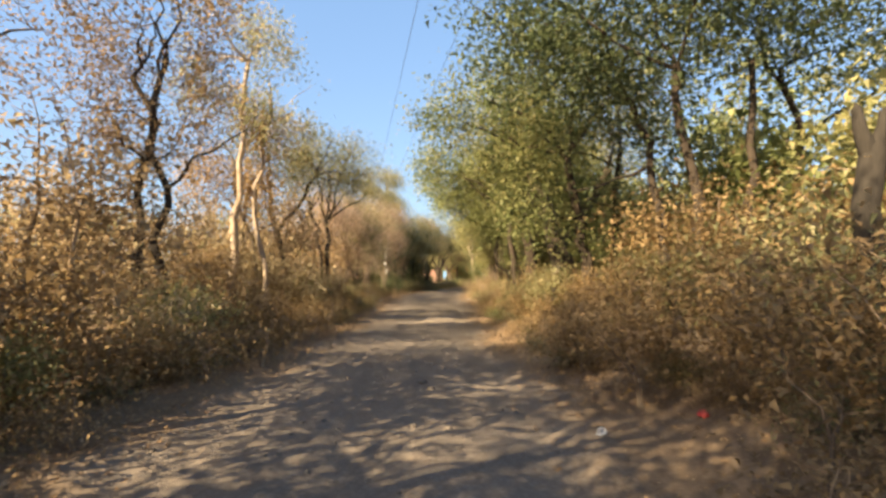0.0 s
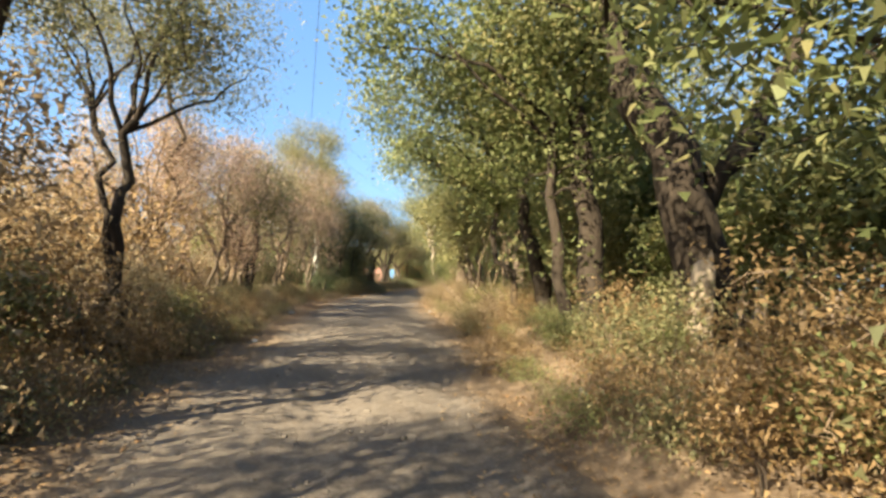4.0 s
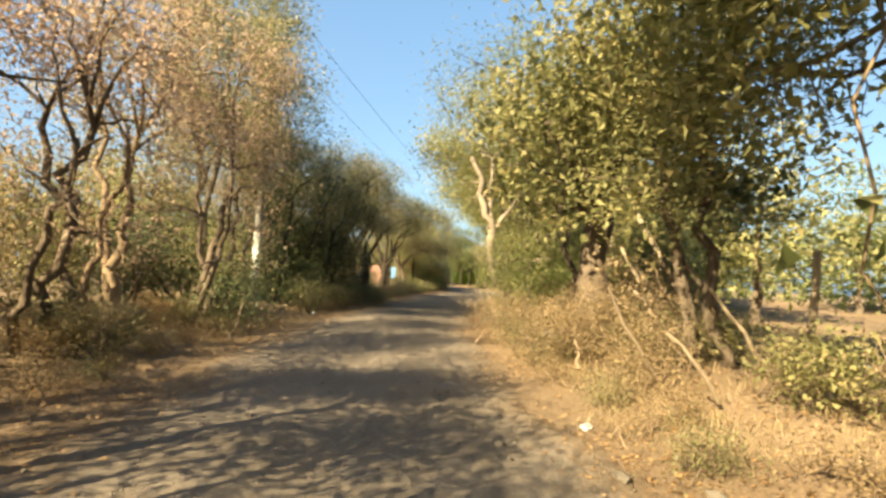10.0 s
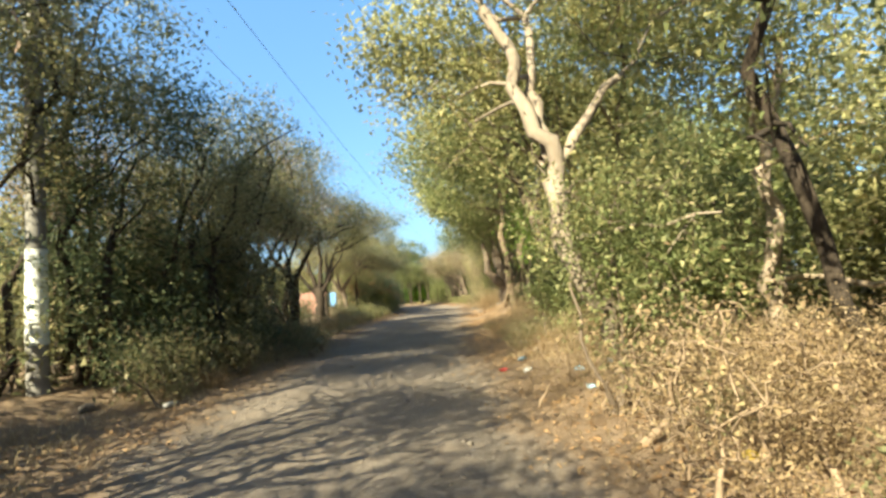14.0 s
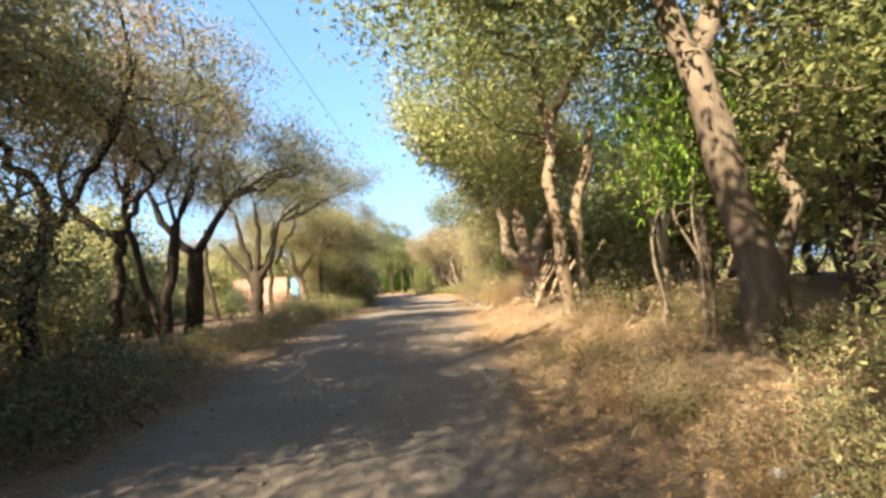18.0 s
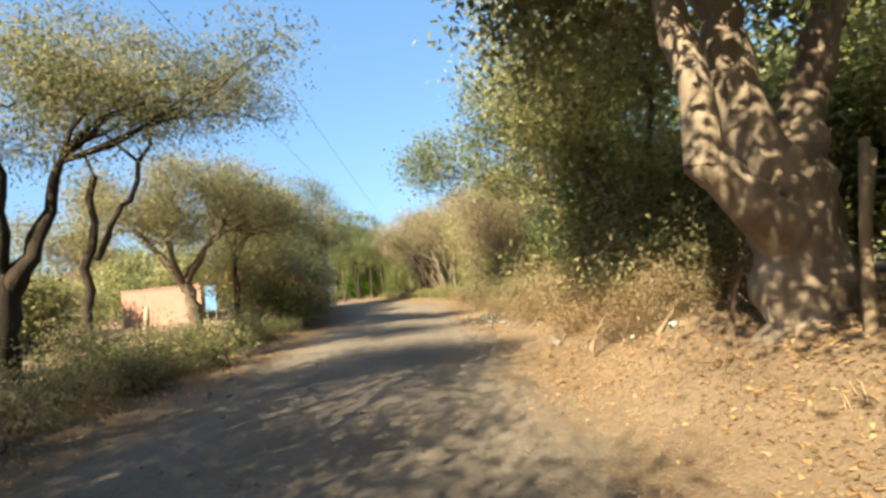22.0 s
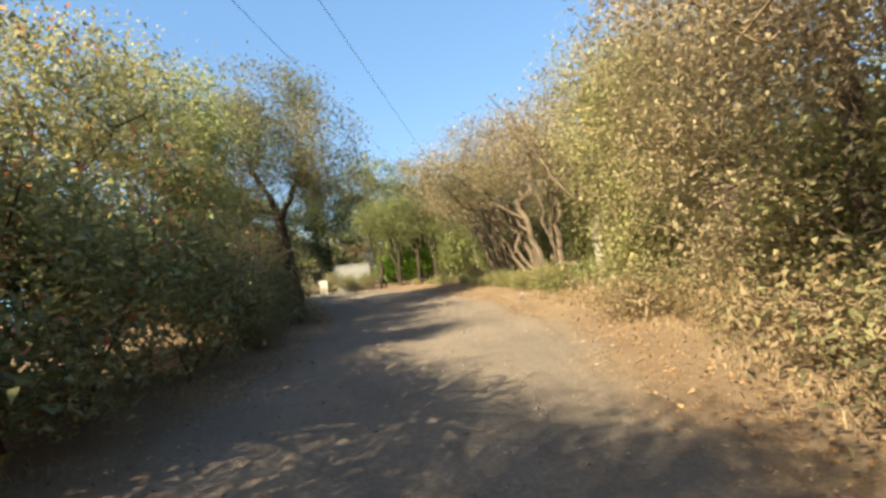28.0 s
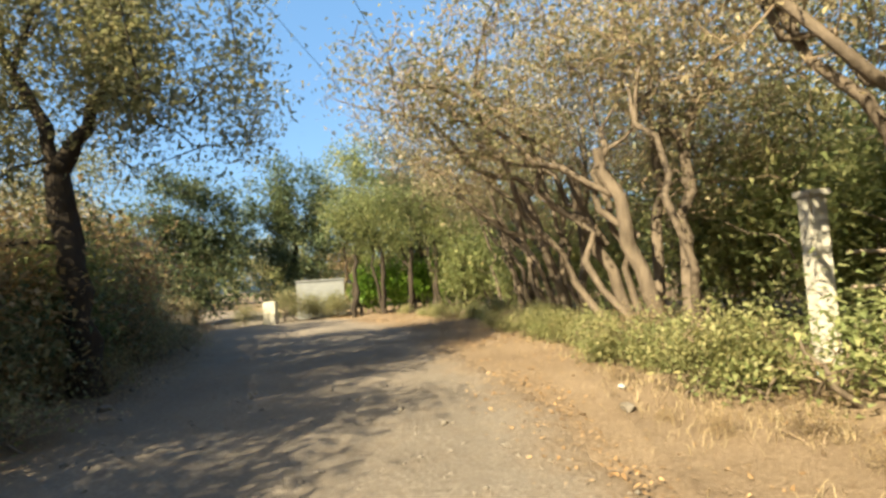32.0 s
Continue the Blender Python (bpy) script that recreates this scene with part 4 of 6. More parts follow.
tree(93, -10.9, 40.7, "tall airy dark olive tree beside the utility pole", [(0, 0, 0.3, 0.1, 4.6, 0.11, 0.06), (0.3, 0.2, 1.2, 0.3, 5.6, 0.07, 0.04)],
     [(0.7, -0.3, 6.6, 1.9, 1.8, 1.5), (1.9, 0.2, 5.1, 1.5, 1.5, 1.0), (-0.6, 0.0, 5.4, 1.8, 1.8, 1.4), (0.4, -0.2, 8.4, 1.9, 2.0, 1.2), (0.6, 0.4, 3.6, 1.3, 1.3, 0.8)], BARK_DARK, LEAF_OLIVE, 2500, 8, 0.11, limbs=13, gap=0.55)
for k, (x, y, h) in enumerate([(-11.0, 43.2, 8.2)]):
    tree(290 + k, x, y, "tall airy tree rising behind the dark thicket", [(0, 0, 0.2, 0.1, h * 0.6, 0.13, 0.07), (0.3, 0.2, -0.7, 0.3, h * 0.62, 0.08, 0.05)],
         [(0.5, 0, h * 0.82, 2.0, 2.0, h * 0.17), (-0.9, 0.2, h * 0.62, 1.7, 1.7, h * 0.16), (1.3, 0.2, h * 0.6, 1.5, 1.6, h * 0.13)], BARK_DARK, LEAF_OLIVE, 1300, 8, 0.12, limbs=12, gap=0.62)
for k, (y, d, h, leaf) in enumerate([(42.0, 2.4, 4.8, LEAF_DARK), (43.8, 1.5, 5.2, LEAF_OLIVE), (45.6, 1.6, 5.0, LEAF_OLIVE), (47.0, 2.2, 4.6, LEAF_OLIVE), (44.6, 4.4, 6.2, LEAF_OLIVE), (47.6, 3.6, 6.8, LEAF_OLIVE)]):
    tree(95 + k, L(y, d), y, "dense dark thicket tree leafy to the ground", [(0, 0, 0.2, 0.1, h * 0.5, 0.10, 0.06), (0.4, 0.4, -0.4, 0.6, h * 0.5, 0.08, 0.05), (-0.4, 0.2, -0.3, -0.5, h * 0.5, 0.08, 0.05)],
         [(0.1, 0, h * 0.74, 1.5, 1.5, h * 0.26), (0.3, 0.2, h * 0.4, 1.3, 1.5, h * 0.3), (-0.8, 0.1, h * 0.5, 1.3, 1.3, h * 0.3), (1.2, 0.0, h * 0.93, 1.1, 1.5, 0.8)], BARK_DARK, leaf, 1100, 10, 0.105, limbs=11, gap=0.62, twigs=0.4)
for k, (y, d, h) in enumerate([(48.8, 2.2, 6.0), (51.2, 2.6, 6.2), (50.2, 5.0, 6.6), (49.4, 7.6, 6.4), (53.4, 6.6, 6.2)]):
    tree(101 + k, L(y, d), y, "spreading fine-leaved tree over open shade", [(0, 0, 0.3, 0.1, 2.4, 0.12, 0.09), (0.3, 0.1, -0.8, 0.3, 3.6, 0.08, 0.05, 2.2), (0.3, 0.1, 1.1, 0.2, 3.6, 0.07, 0.05, 2.2)],
         [(0.8, 0, h * 0.68, 2.0, 1.9, 1.3), (-0.9, 0.2, h * 0.78, 2.0, 1.9, 1.4), (0.3, 0, h * 0.95, 1.8, 1.8, 1.1)], BARK_DARK, LEAF_TAN if k in (1, 3) else LEAF_OLIVE, 1300, 9, 0.12, aspect=0.4, limbs=14, gap=0.62)
tree(115, L(53.6, 2.6), 53.6, "spreading fine-leaved tree with a dark trunk", [(0, 0, 0.3, 0.2, 2.8, 0.15, 0.10), (0.1, 0.1, -0.9, 0.4, 3.6, 0.10, 0.06)],
     [(0.8, 0.0, 4.4, 2.2, 2.1, 1.4), (-1.0, 0.2, 5.0, 2.1, 2.0, 1.4), (0.6, 0.2, 6.4, 2.1, 2.0, 1.2)], BARK_DARK, LEAF_OLIVE, 1500, 9, 0.12, aspect=0.35, limbs=12, gap=0.6)
tree(116, -8.95, 55.4, "spreading fine-leaved tree with a thick dark trunk", [(0, 0, 0.1, 0.0, 2.2, 0.24, 0.18), (0.1, 0.0, -1.2, 0.3, 4.0, 0.12, 0.06, 2.1), (0.1, 0, 1.1, 0.2, 3.8, 0.12, 0.06, 2.1), (-0.8, -0.5, -1.3, -0.6, 1.6, 0.12, 0.08)],
     [(1.6, 0.2, 4.7, 2.1, 2.1, 1.3), (-1.0, 0.2, 5.0, 2.2, 2.1, 1.5), (0.3, -0.8, 6.4, 2.2, 2.0, 1.3), (3.0, 0.3, 4.8, 1.6, 1.8, 0.9)], BARK_DARK, LEAF_OLIVE, 2200, 9, 0.12, aspect=0.35, limbs=12, gap=0.5)
tree(107, -8.75, 61.3, "stout pollarded stump of a tree with upright shoots", [(0, 0, 0.1, 0, 1.75, 0.30, 0.21), (0.12, 0, 0.9, 0.2, 3.6, 0.17, 0.06, 1.45), (0.05, 0.05, -0.6, 0.1, 3.9, 0.16, 0.06, 1.4), (0.08, -0.05, 0.2, -0.4, 4.2, 0.15, 0.05, 1.5), (0.02, 0.0, -1.1, -0.3, 2.9, 0.12, 0.05, 1.2), (-1.0, -0.9, -1.5, -0.6, 3.4, 0.10, 0.06)],
     [(1.1, 0.2, 4.6, 1.9, 1.9, 1.1), (-0.9, 0.1, 4.9, 2.0, 1.9, 1.4), (2.6, 0.0, 4.7, 1.5, 1.5, 0.7), (3.9, -0.5, 5.0, 1.2, 1.2, 0.5)], BARK_DARK, LEAF_OLIVE, 2200, 9, 0.11, aspect=0.35, limbs=12, gap=0.5)
tree(108, -8.1, 69.0, "spreading umbrella-shaped thorn tree with dark branches", [(0, 0, -0.2, 0.1, 1.7, 0.22, 0.17), (-0.2, 0.1, -1.6, 0.2, 3.6, 0.12, 0.06, 1.6), (-0.2, 0.1, 1.1, -0.2, 3.4, 0.13, 0.06, 1.6), (-0.2, 0.1, -0.3, -1.2, 3.8, 0.11, 0.05, 1.6)],
     [(1.2, -0.4, 3.8, 2.4, 2.3, 1.1), (-1.9, 0.2, 3.8, 2.5, 2.3, 1.2), (-0.2, -0.2, 4.6, 2.4, 2.3, 1.0), (2.7, -0.5, 3.2, 1.4, 1.6, 0.8), (-3.2, -0.5, 3.2, 1.5, 1.6, 0.9), (-0.4, -1.8, 3.4, 1.8, 1.2, 0.8)], BARK_BROWN, LEAF_OLIVE, 4200, 9, 0.12, aspect=0.35, limbs=26, gap=0.48, twig_bark=TWIG, twigs=0.3, extra=(LEAF_TAN, 2600, 0.09, "dry_leaves"))
tree(114, -8.7, 64.0, "tall airy tree with fine leaves above low bushes", [(0, 0, 0.2, 0.2, 4.0, 0.12, 0.07), (0.2, 0.1, 1.6, 0.4, 5.4, 0.07, 0.04, 2.2)],
     [(0.3, 0, 6.0, 2.0, 1.9, 1.3), (2.1, 0.3, 5.8, 1.7, 1.7, 1.0), (3.4, 0.3, 5.6, 1.0, 1.3, 0.7)], BARK_DARK, LEAF_OLIVE, 1900, 8, 0.11, aspect=0.35, limbs=13, gap=0.5)
# added tree: its crown is placed to shade the road beyond the hedge
tree(117, -7.6, 72.6, "leafy olive tree added in the hedge to shade the road", [(0, 0, 0.1, 0.1, 3.2, 0.13, 0.08)], [(0.1, 0, 4.9, 1.8, 1.7, 1.3), (0.9, 0.3, 4.2, 1.3, 1.3, 0.9)], BARK_DARK, LEAF_OLIVE, 1300, 9, 0.12, limbs=9)
tree(109, L(77.0, 3.4), 77.0, "round-crowned green tree behind the flowering hedge", [(0, 0, 0.2, 0.1, 3.0, 0.16, 0.1)], [(0.2, 0, 4.8, 1.8, 1.8, 1.3), (-0.9, 0.3, 4.0, 1.7, 1.7, 1.2), (1.0, 0.2, 3.7, 1.2, 1.3, 0.9)], BARK_DARK, LEAF_YELLOW, 1500, 9, 0.12, extra=(LEAF_FLOWER, 400, 0.10, "blossom"))
tree(110, -5.6, 85.0, "dense tree with a forking dark trunk", [(0.1, 0, -0.3, 0, 3.3, 0.22, 0.16), (-0.28, 0, -1.1, 0.1, 5.0, 0.11, 0.06, 3.2), (-0.28, 0, 0.7, 0.1, 5.0, 0.12, 0.06, 3.2)],
     [(0.5, 0, 5.6, 2.2, 2.2, 1.9), (-1.6, 0.2, 5.4, 2.2, 2.2, 1.9), (1.4, 0.1, 4.2, 1.5, 1.7, 1.2), (-0.4, 0.2, 7.2, 2.0, 2.0, 1.3), (-2.6, 0.4, 4.0, 1.6, 1.8, 1.4), (-1.8, -0.4, 2.4, 1.3, 1.3, 1.2)], BARK_DARK, LEAF_OLIVE, 3600, 9, 0.12, limbs=11)
tree(111, L(81.2, 3.0), 81.0, "leafy dark tree behind the hedge", [(0, 0, 0.1, 0.1, 3.0, 0.15, 0.1)], [(0, 0, 5.0, 2.0, 1.9, 1.9), (0.6, 0.2, 3.0, 1.6, 1.6, 1.4), (1.0, 0.4, 4.4, 1.5, 1.5, 1.2)], BARK_DARK, LEAF_GREEN, 1900, 9, 0.13)
tree(112, L(91.0, 3.2), 91.0, "dark leafy tree beside the bend", [(0, 0, 0.1, 0.1, 2.4, 0.16, 0.1)], [(0, 0, 3.8, 2.0, 2.0, 1.5), (0.9, 0.2, 2.6, 1.4, 1.5, 1.0)], BARK_DARK, LEAF_OLIVE, 1000, 8, 0.13)

tree(113, -8.2, 26.2, "olive-green tree with thin dark stems in the thicket", [(0, 0, 0.3, 0.1, 2.8, 0.10, 0.06), (0.4, 0.3, -0.5, 0.4, 3.0, 0.08, 0.05)], [(0.2, 0, 4.0, 1.5, 1.5, 1.1), (0.9, -0.4, 3.2, 1.1, 1.2, 0.9), (-0.8, 0.2, 3.4, 1.2, 1.2, 1.0)], BARK_DARK, LEAF_OLIVE, 1100, 8, 0.10, limbs=9, gap=0.5)

# ---- bushes and undergrowth ----
def clump(seed, label, leaf, h, w, n, per, size, bark=BARK_BROWN, gap=0.35, aspect=0.5, tw=0.15, name="bush", group="roadside bushes"):
    """A bush prototype, set where its zone first wants it."""
    def make(x, y):
        rng = np.random.default_rng(seed)
        blobs = [(rng.normal(0, w * 0.3), rng.normal(0, w * 0.3), h * rng.uniform(0.42, 0.6), w * rng.uniform(0.5, 0.75), w * rng.uniform(0.5, 0.75), h * rng.uniform(0.38, 0.5)) for _ in range(3)]
        return bush(seed, x, y, label, blobs, bark, leaf, n, per, size, stems=3, limbs=0, gap=gap, aspect=aspect, twigs=tw, twig_bark=TWIG, name=name, group=group, category=name.split("_")[-1])
    return make


def zone(seed, side, y0, y1, d0, d1, step, kinds, lo=0.8, hi=1.25):
    """Bushes along a stretch of verge."""
    rng = np.random.default_rng(seed)
    spots = []
    y = y0
    while y < y1:
        d = rng.uniform(d0, d1)
        yy = y + rng.uniform(-0.3, 0.3)
        xx = L(yy, d) if side < 0 else R(yy, d)
        if min(math.hypot(xx + 9.2, yy - 39.3) - 0.6, math.hypot(xx + 8.3, yy - 37.3)) > 1.0:      # a trodden gap by the pole
            spots.append((xx, yy))
        y += step * rng.uniform(0.7, 1.3)
    protos = [make(*spots[i]) for i, make in enumerate(kinds) if i < len(spots)]
    for ob in protos:
        ob.scale = (rng.uniform(lo, hi),) * 3
    scatter(protos, spots[len(protos):], seed + 1, lo, hi)


dry_a = lambda s: clump(s, "dry brown roadside bush with withered leaves", LEAF_RUST, 1.7, 1.1, 380, 7, 0.078, name="dry_bush")
dry_b = lambda s: clump(s, "tan dry bush with pale twigs", LEAF_STRAW, 1.5, 1.1, 380, 7, 0.078, TWIG, name="dry_bush")
low_g = lambda s: clump(s, "low green bush with small leaves", LEAF_GREEN, 1.0, 0.9, 330, 7, 0.075)
low_y = lambda s: clump(s, "yellow-green leafy bush on the verge", LEAF_YELLOW, 1.2, 1.0, 360, 7, 0.085)
# its dark leaf colour stands in for deep shade
dark_b = lambda s: clump(s, "dark green bush with deep shade put into its leaf colour", LEAF_DARK, 1.4, 1.1, 380, 7, 0.085)
twiggy = lambda s: clump(s, "tangled bush of bare dry twigs", LEAF_TAN, 1.4, 1.2, 340, 2, 0.08, TWIG, 0.2, tw=1.0, name="dry_shrub", group="dry shrubs")
olive_b = lambda s: clump(s, "olive-brown scrubby bush on the verge", LEAF_OLIVE, 1.5, 1.1, 380, 7, 0.08)
tall_d = lambda s: clump(s, "tall straggling dry bush with pale stems", LEAF_TAN, 3.0, 1.0, 360, 6, 0.09, TWIG, 0.45, tw=0.6, name="dry_shrub", group="dry shrubs")
near_o = lambda s: clump(s, "fine olive brush with small leaves and thin twigs", LEAF_OLIVE, 1.1, 0.95, 430, 8, 0.042, TWIG, 0.4, tw=0.5, name="dry_shrub", group="dry shrubs")
near_b = lambda s: clump(s, "tan dry brush of fine twigs and small leaves", LEAF_TAN, 1.1, 0.95, 430, 8, 0.04, TWIG, 0.4, tw=0.6, name="dry_shrub", group="dry shrubs")
weed_r = lambda s: clump(s, "low withered brown weeds on the verge", LEAF_RUST, 0.7, 0.75, 240, 7, 0.05, TWIG, 0.4, tw=0.35, name="weed_clump", group="verge weeds")
weed_t = lambda s: clump(s, "low tan dry weeds on the verge", LEAF_TAN, 0.65, 0.75, 240, 7, 0.048, TWIG, 0.4, tw=0.5, name="weed_clump", group="verge weeds")
weed_o = lambda s: clump(s, "low olive-green weeds on the verge", LEAF_OLIVE, 0.75, 0.75, 240, 7, 0.055, BARK_BROWN, 0.4, tw=0.3, name="weed_clump", group="verge weeds")
weed_g = lambda s: clump(s, "low leafy green weeds on the verge", LEAF_GREEN, 0.7, 0.7, 200, 7, 0.065, BARK_BROWN, 0.4, tw=0.3, name="weed_clump", group="verge weeds")
zone(1000, -1, -3, 20, 1.0, 1.9, 0.95, [dry_a(1), dry_b(2), dry_a(3), low_y(28)], 0.5, 1.2)
zone(1010, -1, -2, 20, 2.0, 4.2, 0.9, [dry_b(4), tall_d(5), dry_a(6), tall_d(29)], 0.8, 1.35)
zone(1020, -1, 20, 36, 1.1, 1.9, 1.0, [dry_b(7), dry_a(8), olive_b(9)], 0.5, 1.05)
zone(1030, -1, 19, 36, 4.4, 6.4, 1.5, [tall_d(10), dry_b(11), dry_b(12)], 0.9, 1.3)
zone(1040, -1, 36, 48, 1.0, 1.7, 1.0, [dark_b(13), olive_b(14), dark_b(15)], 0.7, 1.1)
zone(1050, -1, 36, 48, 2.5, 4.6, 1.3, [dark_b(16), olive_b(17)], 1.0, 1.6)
zone(1060, -1, 47, 63, 1.0, 2.6, 0.55, [olive_b(18), near_b(19), olive_b(121)], 0.35, 0.62)
zone(1065, -1, 46, 63, 3.2, 7.0, 0.55, [olive_b(122), dark_b(123), low_y(124)], 0.7, 1.2)
zone(1070, -1, 61, 70, 0.9, 2.2, 0.9, [low_g(20), olive_b(21), low_y(22)], 0.5, 0.85)
zone(1072, -1, 60, 71, 0.5, 2.6, 0.4, [weed_o(154), olive_b(155), olive_b(156), low_g(160)], 0.5, 0.85)
zone(1080, -1, 79, 90, 0.9, 1.8, 1.0, [dark_b(23), dry_a(24), olive_b(25)], 0.7, 1.15)
zone(1090, -1, 90, 100, 0.8, 2.6, 1.2, [olive_b(26), dry_b(27)], 0.7, 1.1)
zone(1100, 1, 4, 14, 1.3, 2.4, 0.95, [olive_b(30), dry_a(31), dry_a(32)], 0.7, 1.05)
zone(1110, 1, 5, 12, 2.6, 4.6, 0.9, [dry_a(33), olive_b(34), dry_a(35)], 0.9, 1.3)
zone(1112, 1, 12, 22, 2.2, 4.6, 0.7, [dry_a(140), olive_b(141), low_g(142)], 0.5, 0.8)
zone(1120, 1, 13, 23, 1.1, 2.0, 0.95, [low_g(36), dry_a(37), olive_b(38)], 0.55, 0.95)
zone(1130, 1, 23, 32, 0.9, 2.8, 0.6, [near_b(39), twiggy(40), near_o(41), low_y(87)], 0.5, 0.9)
zone(1140, 1, 31, 35.8, 0.9, 2.6, 0.4, [near_b(42), near_o(43), twiggy(45), near_b(151)], 0.6, 1.0)
zone(1142, 1, 35.8, 38.5, 0.9, 2.4, 0.6, [near_b(145), near_b(146)], 0.45, 0.7)
zone(1150, 1, 36, 43, 3.2, 5.0, 1.4, [low_y(46), olive_b(47), low_g(48)], 0.8, 1.4)
zone(1160, 1, 38, 43.6, 0.9, 2.2, 0.9, [near_b(49), low_g(50), near_b(51)], 0.5, 0.9)
zone(1180, 1, 58.2, 63, 1.7, 3.0, 0.75, [olive_b(54), dark_b(55), dry_b(56)], 0.6, 0.95)
zone(1182, 1, 63, 69, 2.2, 4.6, 0.7, [near_o(157), weed_o(158), near_b(159)], 0.4, 0.75)
zone(1190, 1, 66, 79, 1.5, 3.0, 0.7, [dry_b(57), twiggy(58), olive_b(59)], 0.5, 0.95)
zone(1200, 1, 78.8, 82.2, 2.6, 4.0, 0.5, [low_y(60), low_g(61)], 0.8, 1.2)
zone(1210, 1, 84.2, 98, 1.5, 2.7, 0.5, [low_y(62), near_b(63), low_g(64)], 0.45, 0.7)

sapling_g = lambda s: clump(s, "tall leafy green sapling clump in the undergrowth", LEAF_GREEN, 3.0, 1.2, 560, 8, 0.11, name="sapling", group="undergrowth saplings")
sapling_y = lambda s: clump(s, "tall yellow-green sapling clump in the undergrowth", LEAF_YELLOW, 3.0, 1.2, 560, 8, 0.11, name="sapling", group="undergrowth saplings")
sapling_t = lambda s: clump(s, "tall dry tan creeper-covered sapling clump", LEAF_STRAW, 2.8, 1.2, 560, 9, 0.075, TWIG, name="sapling", group="undergrowth saplings")
far_g = lambda s: clump(s, "leafy green sapling clump farther from the road", LEAF_GREEN, 3.0, 1.2, 300, 9, 0.14, tw=0.0, name="sapling", group="undergrowth saplings")
far_y = lambda s: clump(s, "yellow-green sapling clump farther from the road", LEAF_YELLOW, 3.0, 1.2, 300, 9, 0.14, tw=0.0, name="sapling", group="undergrowth saplings")
zone(1300, 1, 19.5, 24, 2.2, 3.8, 0.9, [sapling_g(70), sapling_y(71)], 0.8, 1.1)
zone(1310, 1, 6, 23, 4.8, 7.0, 1.6, [far_y(72), far_g(73)], 0.9, 1.4)
zone(1312, 1, 22.5, 27.5, 4.0, 7.0, 0.55, [far_g(138), far_y(139)], 1.0, 1.7)
zone(1320, 1, 35.5, 43.5, 3.0, 4.4, 1.2, [sapling_y(74), sapling_g(75)], 0.8, 1.2)
zone(1330, 1, 39, 43, 1.6, 2.6, 0.9, [sapling_g(76)], 0.6, 0.9)
zone(1340, 1, 59, 68, 6.0, 9.0, 1.6, [far_g(77), far_g(78)], 1.0, 1.6)
zone(1350, 1, 59, 63, 2.2, 4.0, 0.7, [sapling_y(79), sapling_g(80), sapling_y(137)], 0.8, 1.25)
zone(1352, 1, 58.6, 63, 1.5, 2.6, 0.6, [near_b(132), olive_b(133), dry_b(134), near_b(135)], 0.8, 1.35)
zone(1360, 1, 72, 79.5, 1.9, 3.6, 0.7, [sapling_y(81), sapling_t(82), sapling_y(83)], 0.7, 1.2)
zone(1365, 1, 66, 80, 4.0, 6.5, 1.2, [far_g(86), far_y(88)], 0.9, 1.4)
zone(1370, 1, 82, 102, 4.4, 6.8, 0.9, [far_g(84), far_g(85)], 0.8, 1.3)
zone(1375, 1, 44.5, 66, 7.5, 9.5, 1.2, [far_g(90), far_y(91)], 1.2, 1.8)
zone(1390, 1, 43.0, 47.6, 1.0, 3.2, 0.24, [near_b(92), weed_o(104), olive_b(105), near_b(106)], 0.5, 0.8)
zone(1398, 1, 48.2, 51.4, 1.3, 2.8, 0.3, [near_b(112), low_g(113), near_b(114)], 0.35, 0.6)
zone(1185, 1, 56.8, 62.5, 1.2, 2.5, 0.36, [near_b(115), olive_b(116), near_b(117)], 0.5, 0.85)
scatter([near_b(118)(-1.9, 32.7)], [(-1.5, 33.0), (-2.2, 33.2), (-1.7, 33.4), (-0.9, 33.1), (-1.2, 32.6), (-0.6, 32.6)], 1441, 0.65, 0.95)

zone(1400, -1, 47, 72, 7.5, 10.5, 1.5, [far_y(93), olive_b(94), far_y(95)], 0.8, 1.2)
zone(1410, -1, 45, 72, 11.5, 15.0, 1.8, [far_y(96), far_y(97)], 1.0, 1.6)
zone(1412, -1, 82.5, 96, 7.0, 12.0, 0.8, [far_y(143), far_g(144)], 1.0, 1.6)
zone(1413, -1, 64, 79, 10.5, 14.0, 1.0, [far_y(152), far_y(153)], 0.8, 1.3)
zone(1420, -1, 19, 36, 1.5, 2.4, 1.1, [tall_d(98), dry_b(99), tall_d(119)], 0.4, 0.7)
zone(1435, -1, 79.5, 89.5, 1.5, 3.2, 0.8, [dry_a(109), olive_b(110), dry_a(111)], 0.9, 1.5)
zone(1430, -1, 79.5, 91, 1.6, 3.2, 0.9, [sapling_t(100), sapling_g(101), dark_b(102)], 0.7, 1.0)

scatter([olive_b(120)(-6.5, 98.6)], [(-5.6, 99.6), (-4.9, 99.9), (-4.4, 99.4), (-7.6, 97.6), (-5.2, 100.3), (-6.1, 100.0)], 1442, 0.6, 0.8)

scatter([near_b(125)(-2.2, 36.3)], [(-1.6, 36.6), (-1.0, 36.8), (-1.7, 37.2), (-0.8, 37.5), (-2.1, 37.1), (-1.3, 37.9), (-2.3, 38.9), (-0.5, 37.0), (-1.3, 36.2)], 1443, 0.45, 0.7)
zone(1436, -1, 86, 98, 1.4, 3.4, 0.8, [sapling_g(126), sapling_t(127), dark_b(128)], 0.8, 1.25)

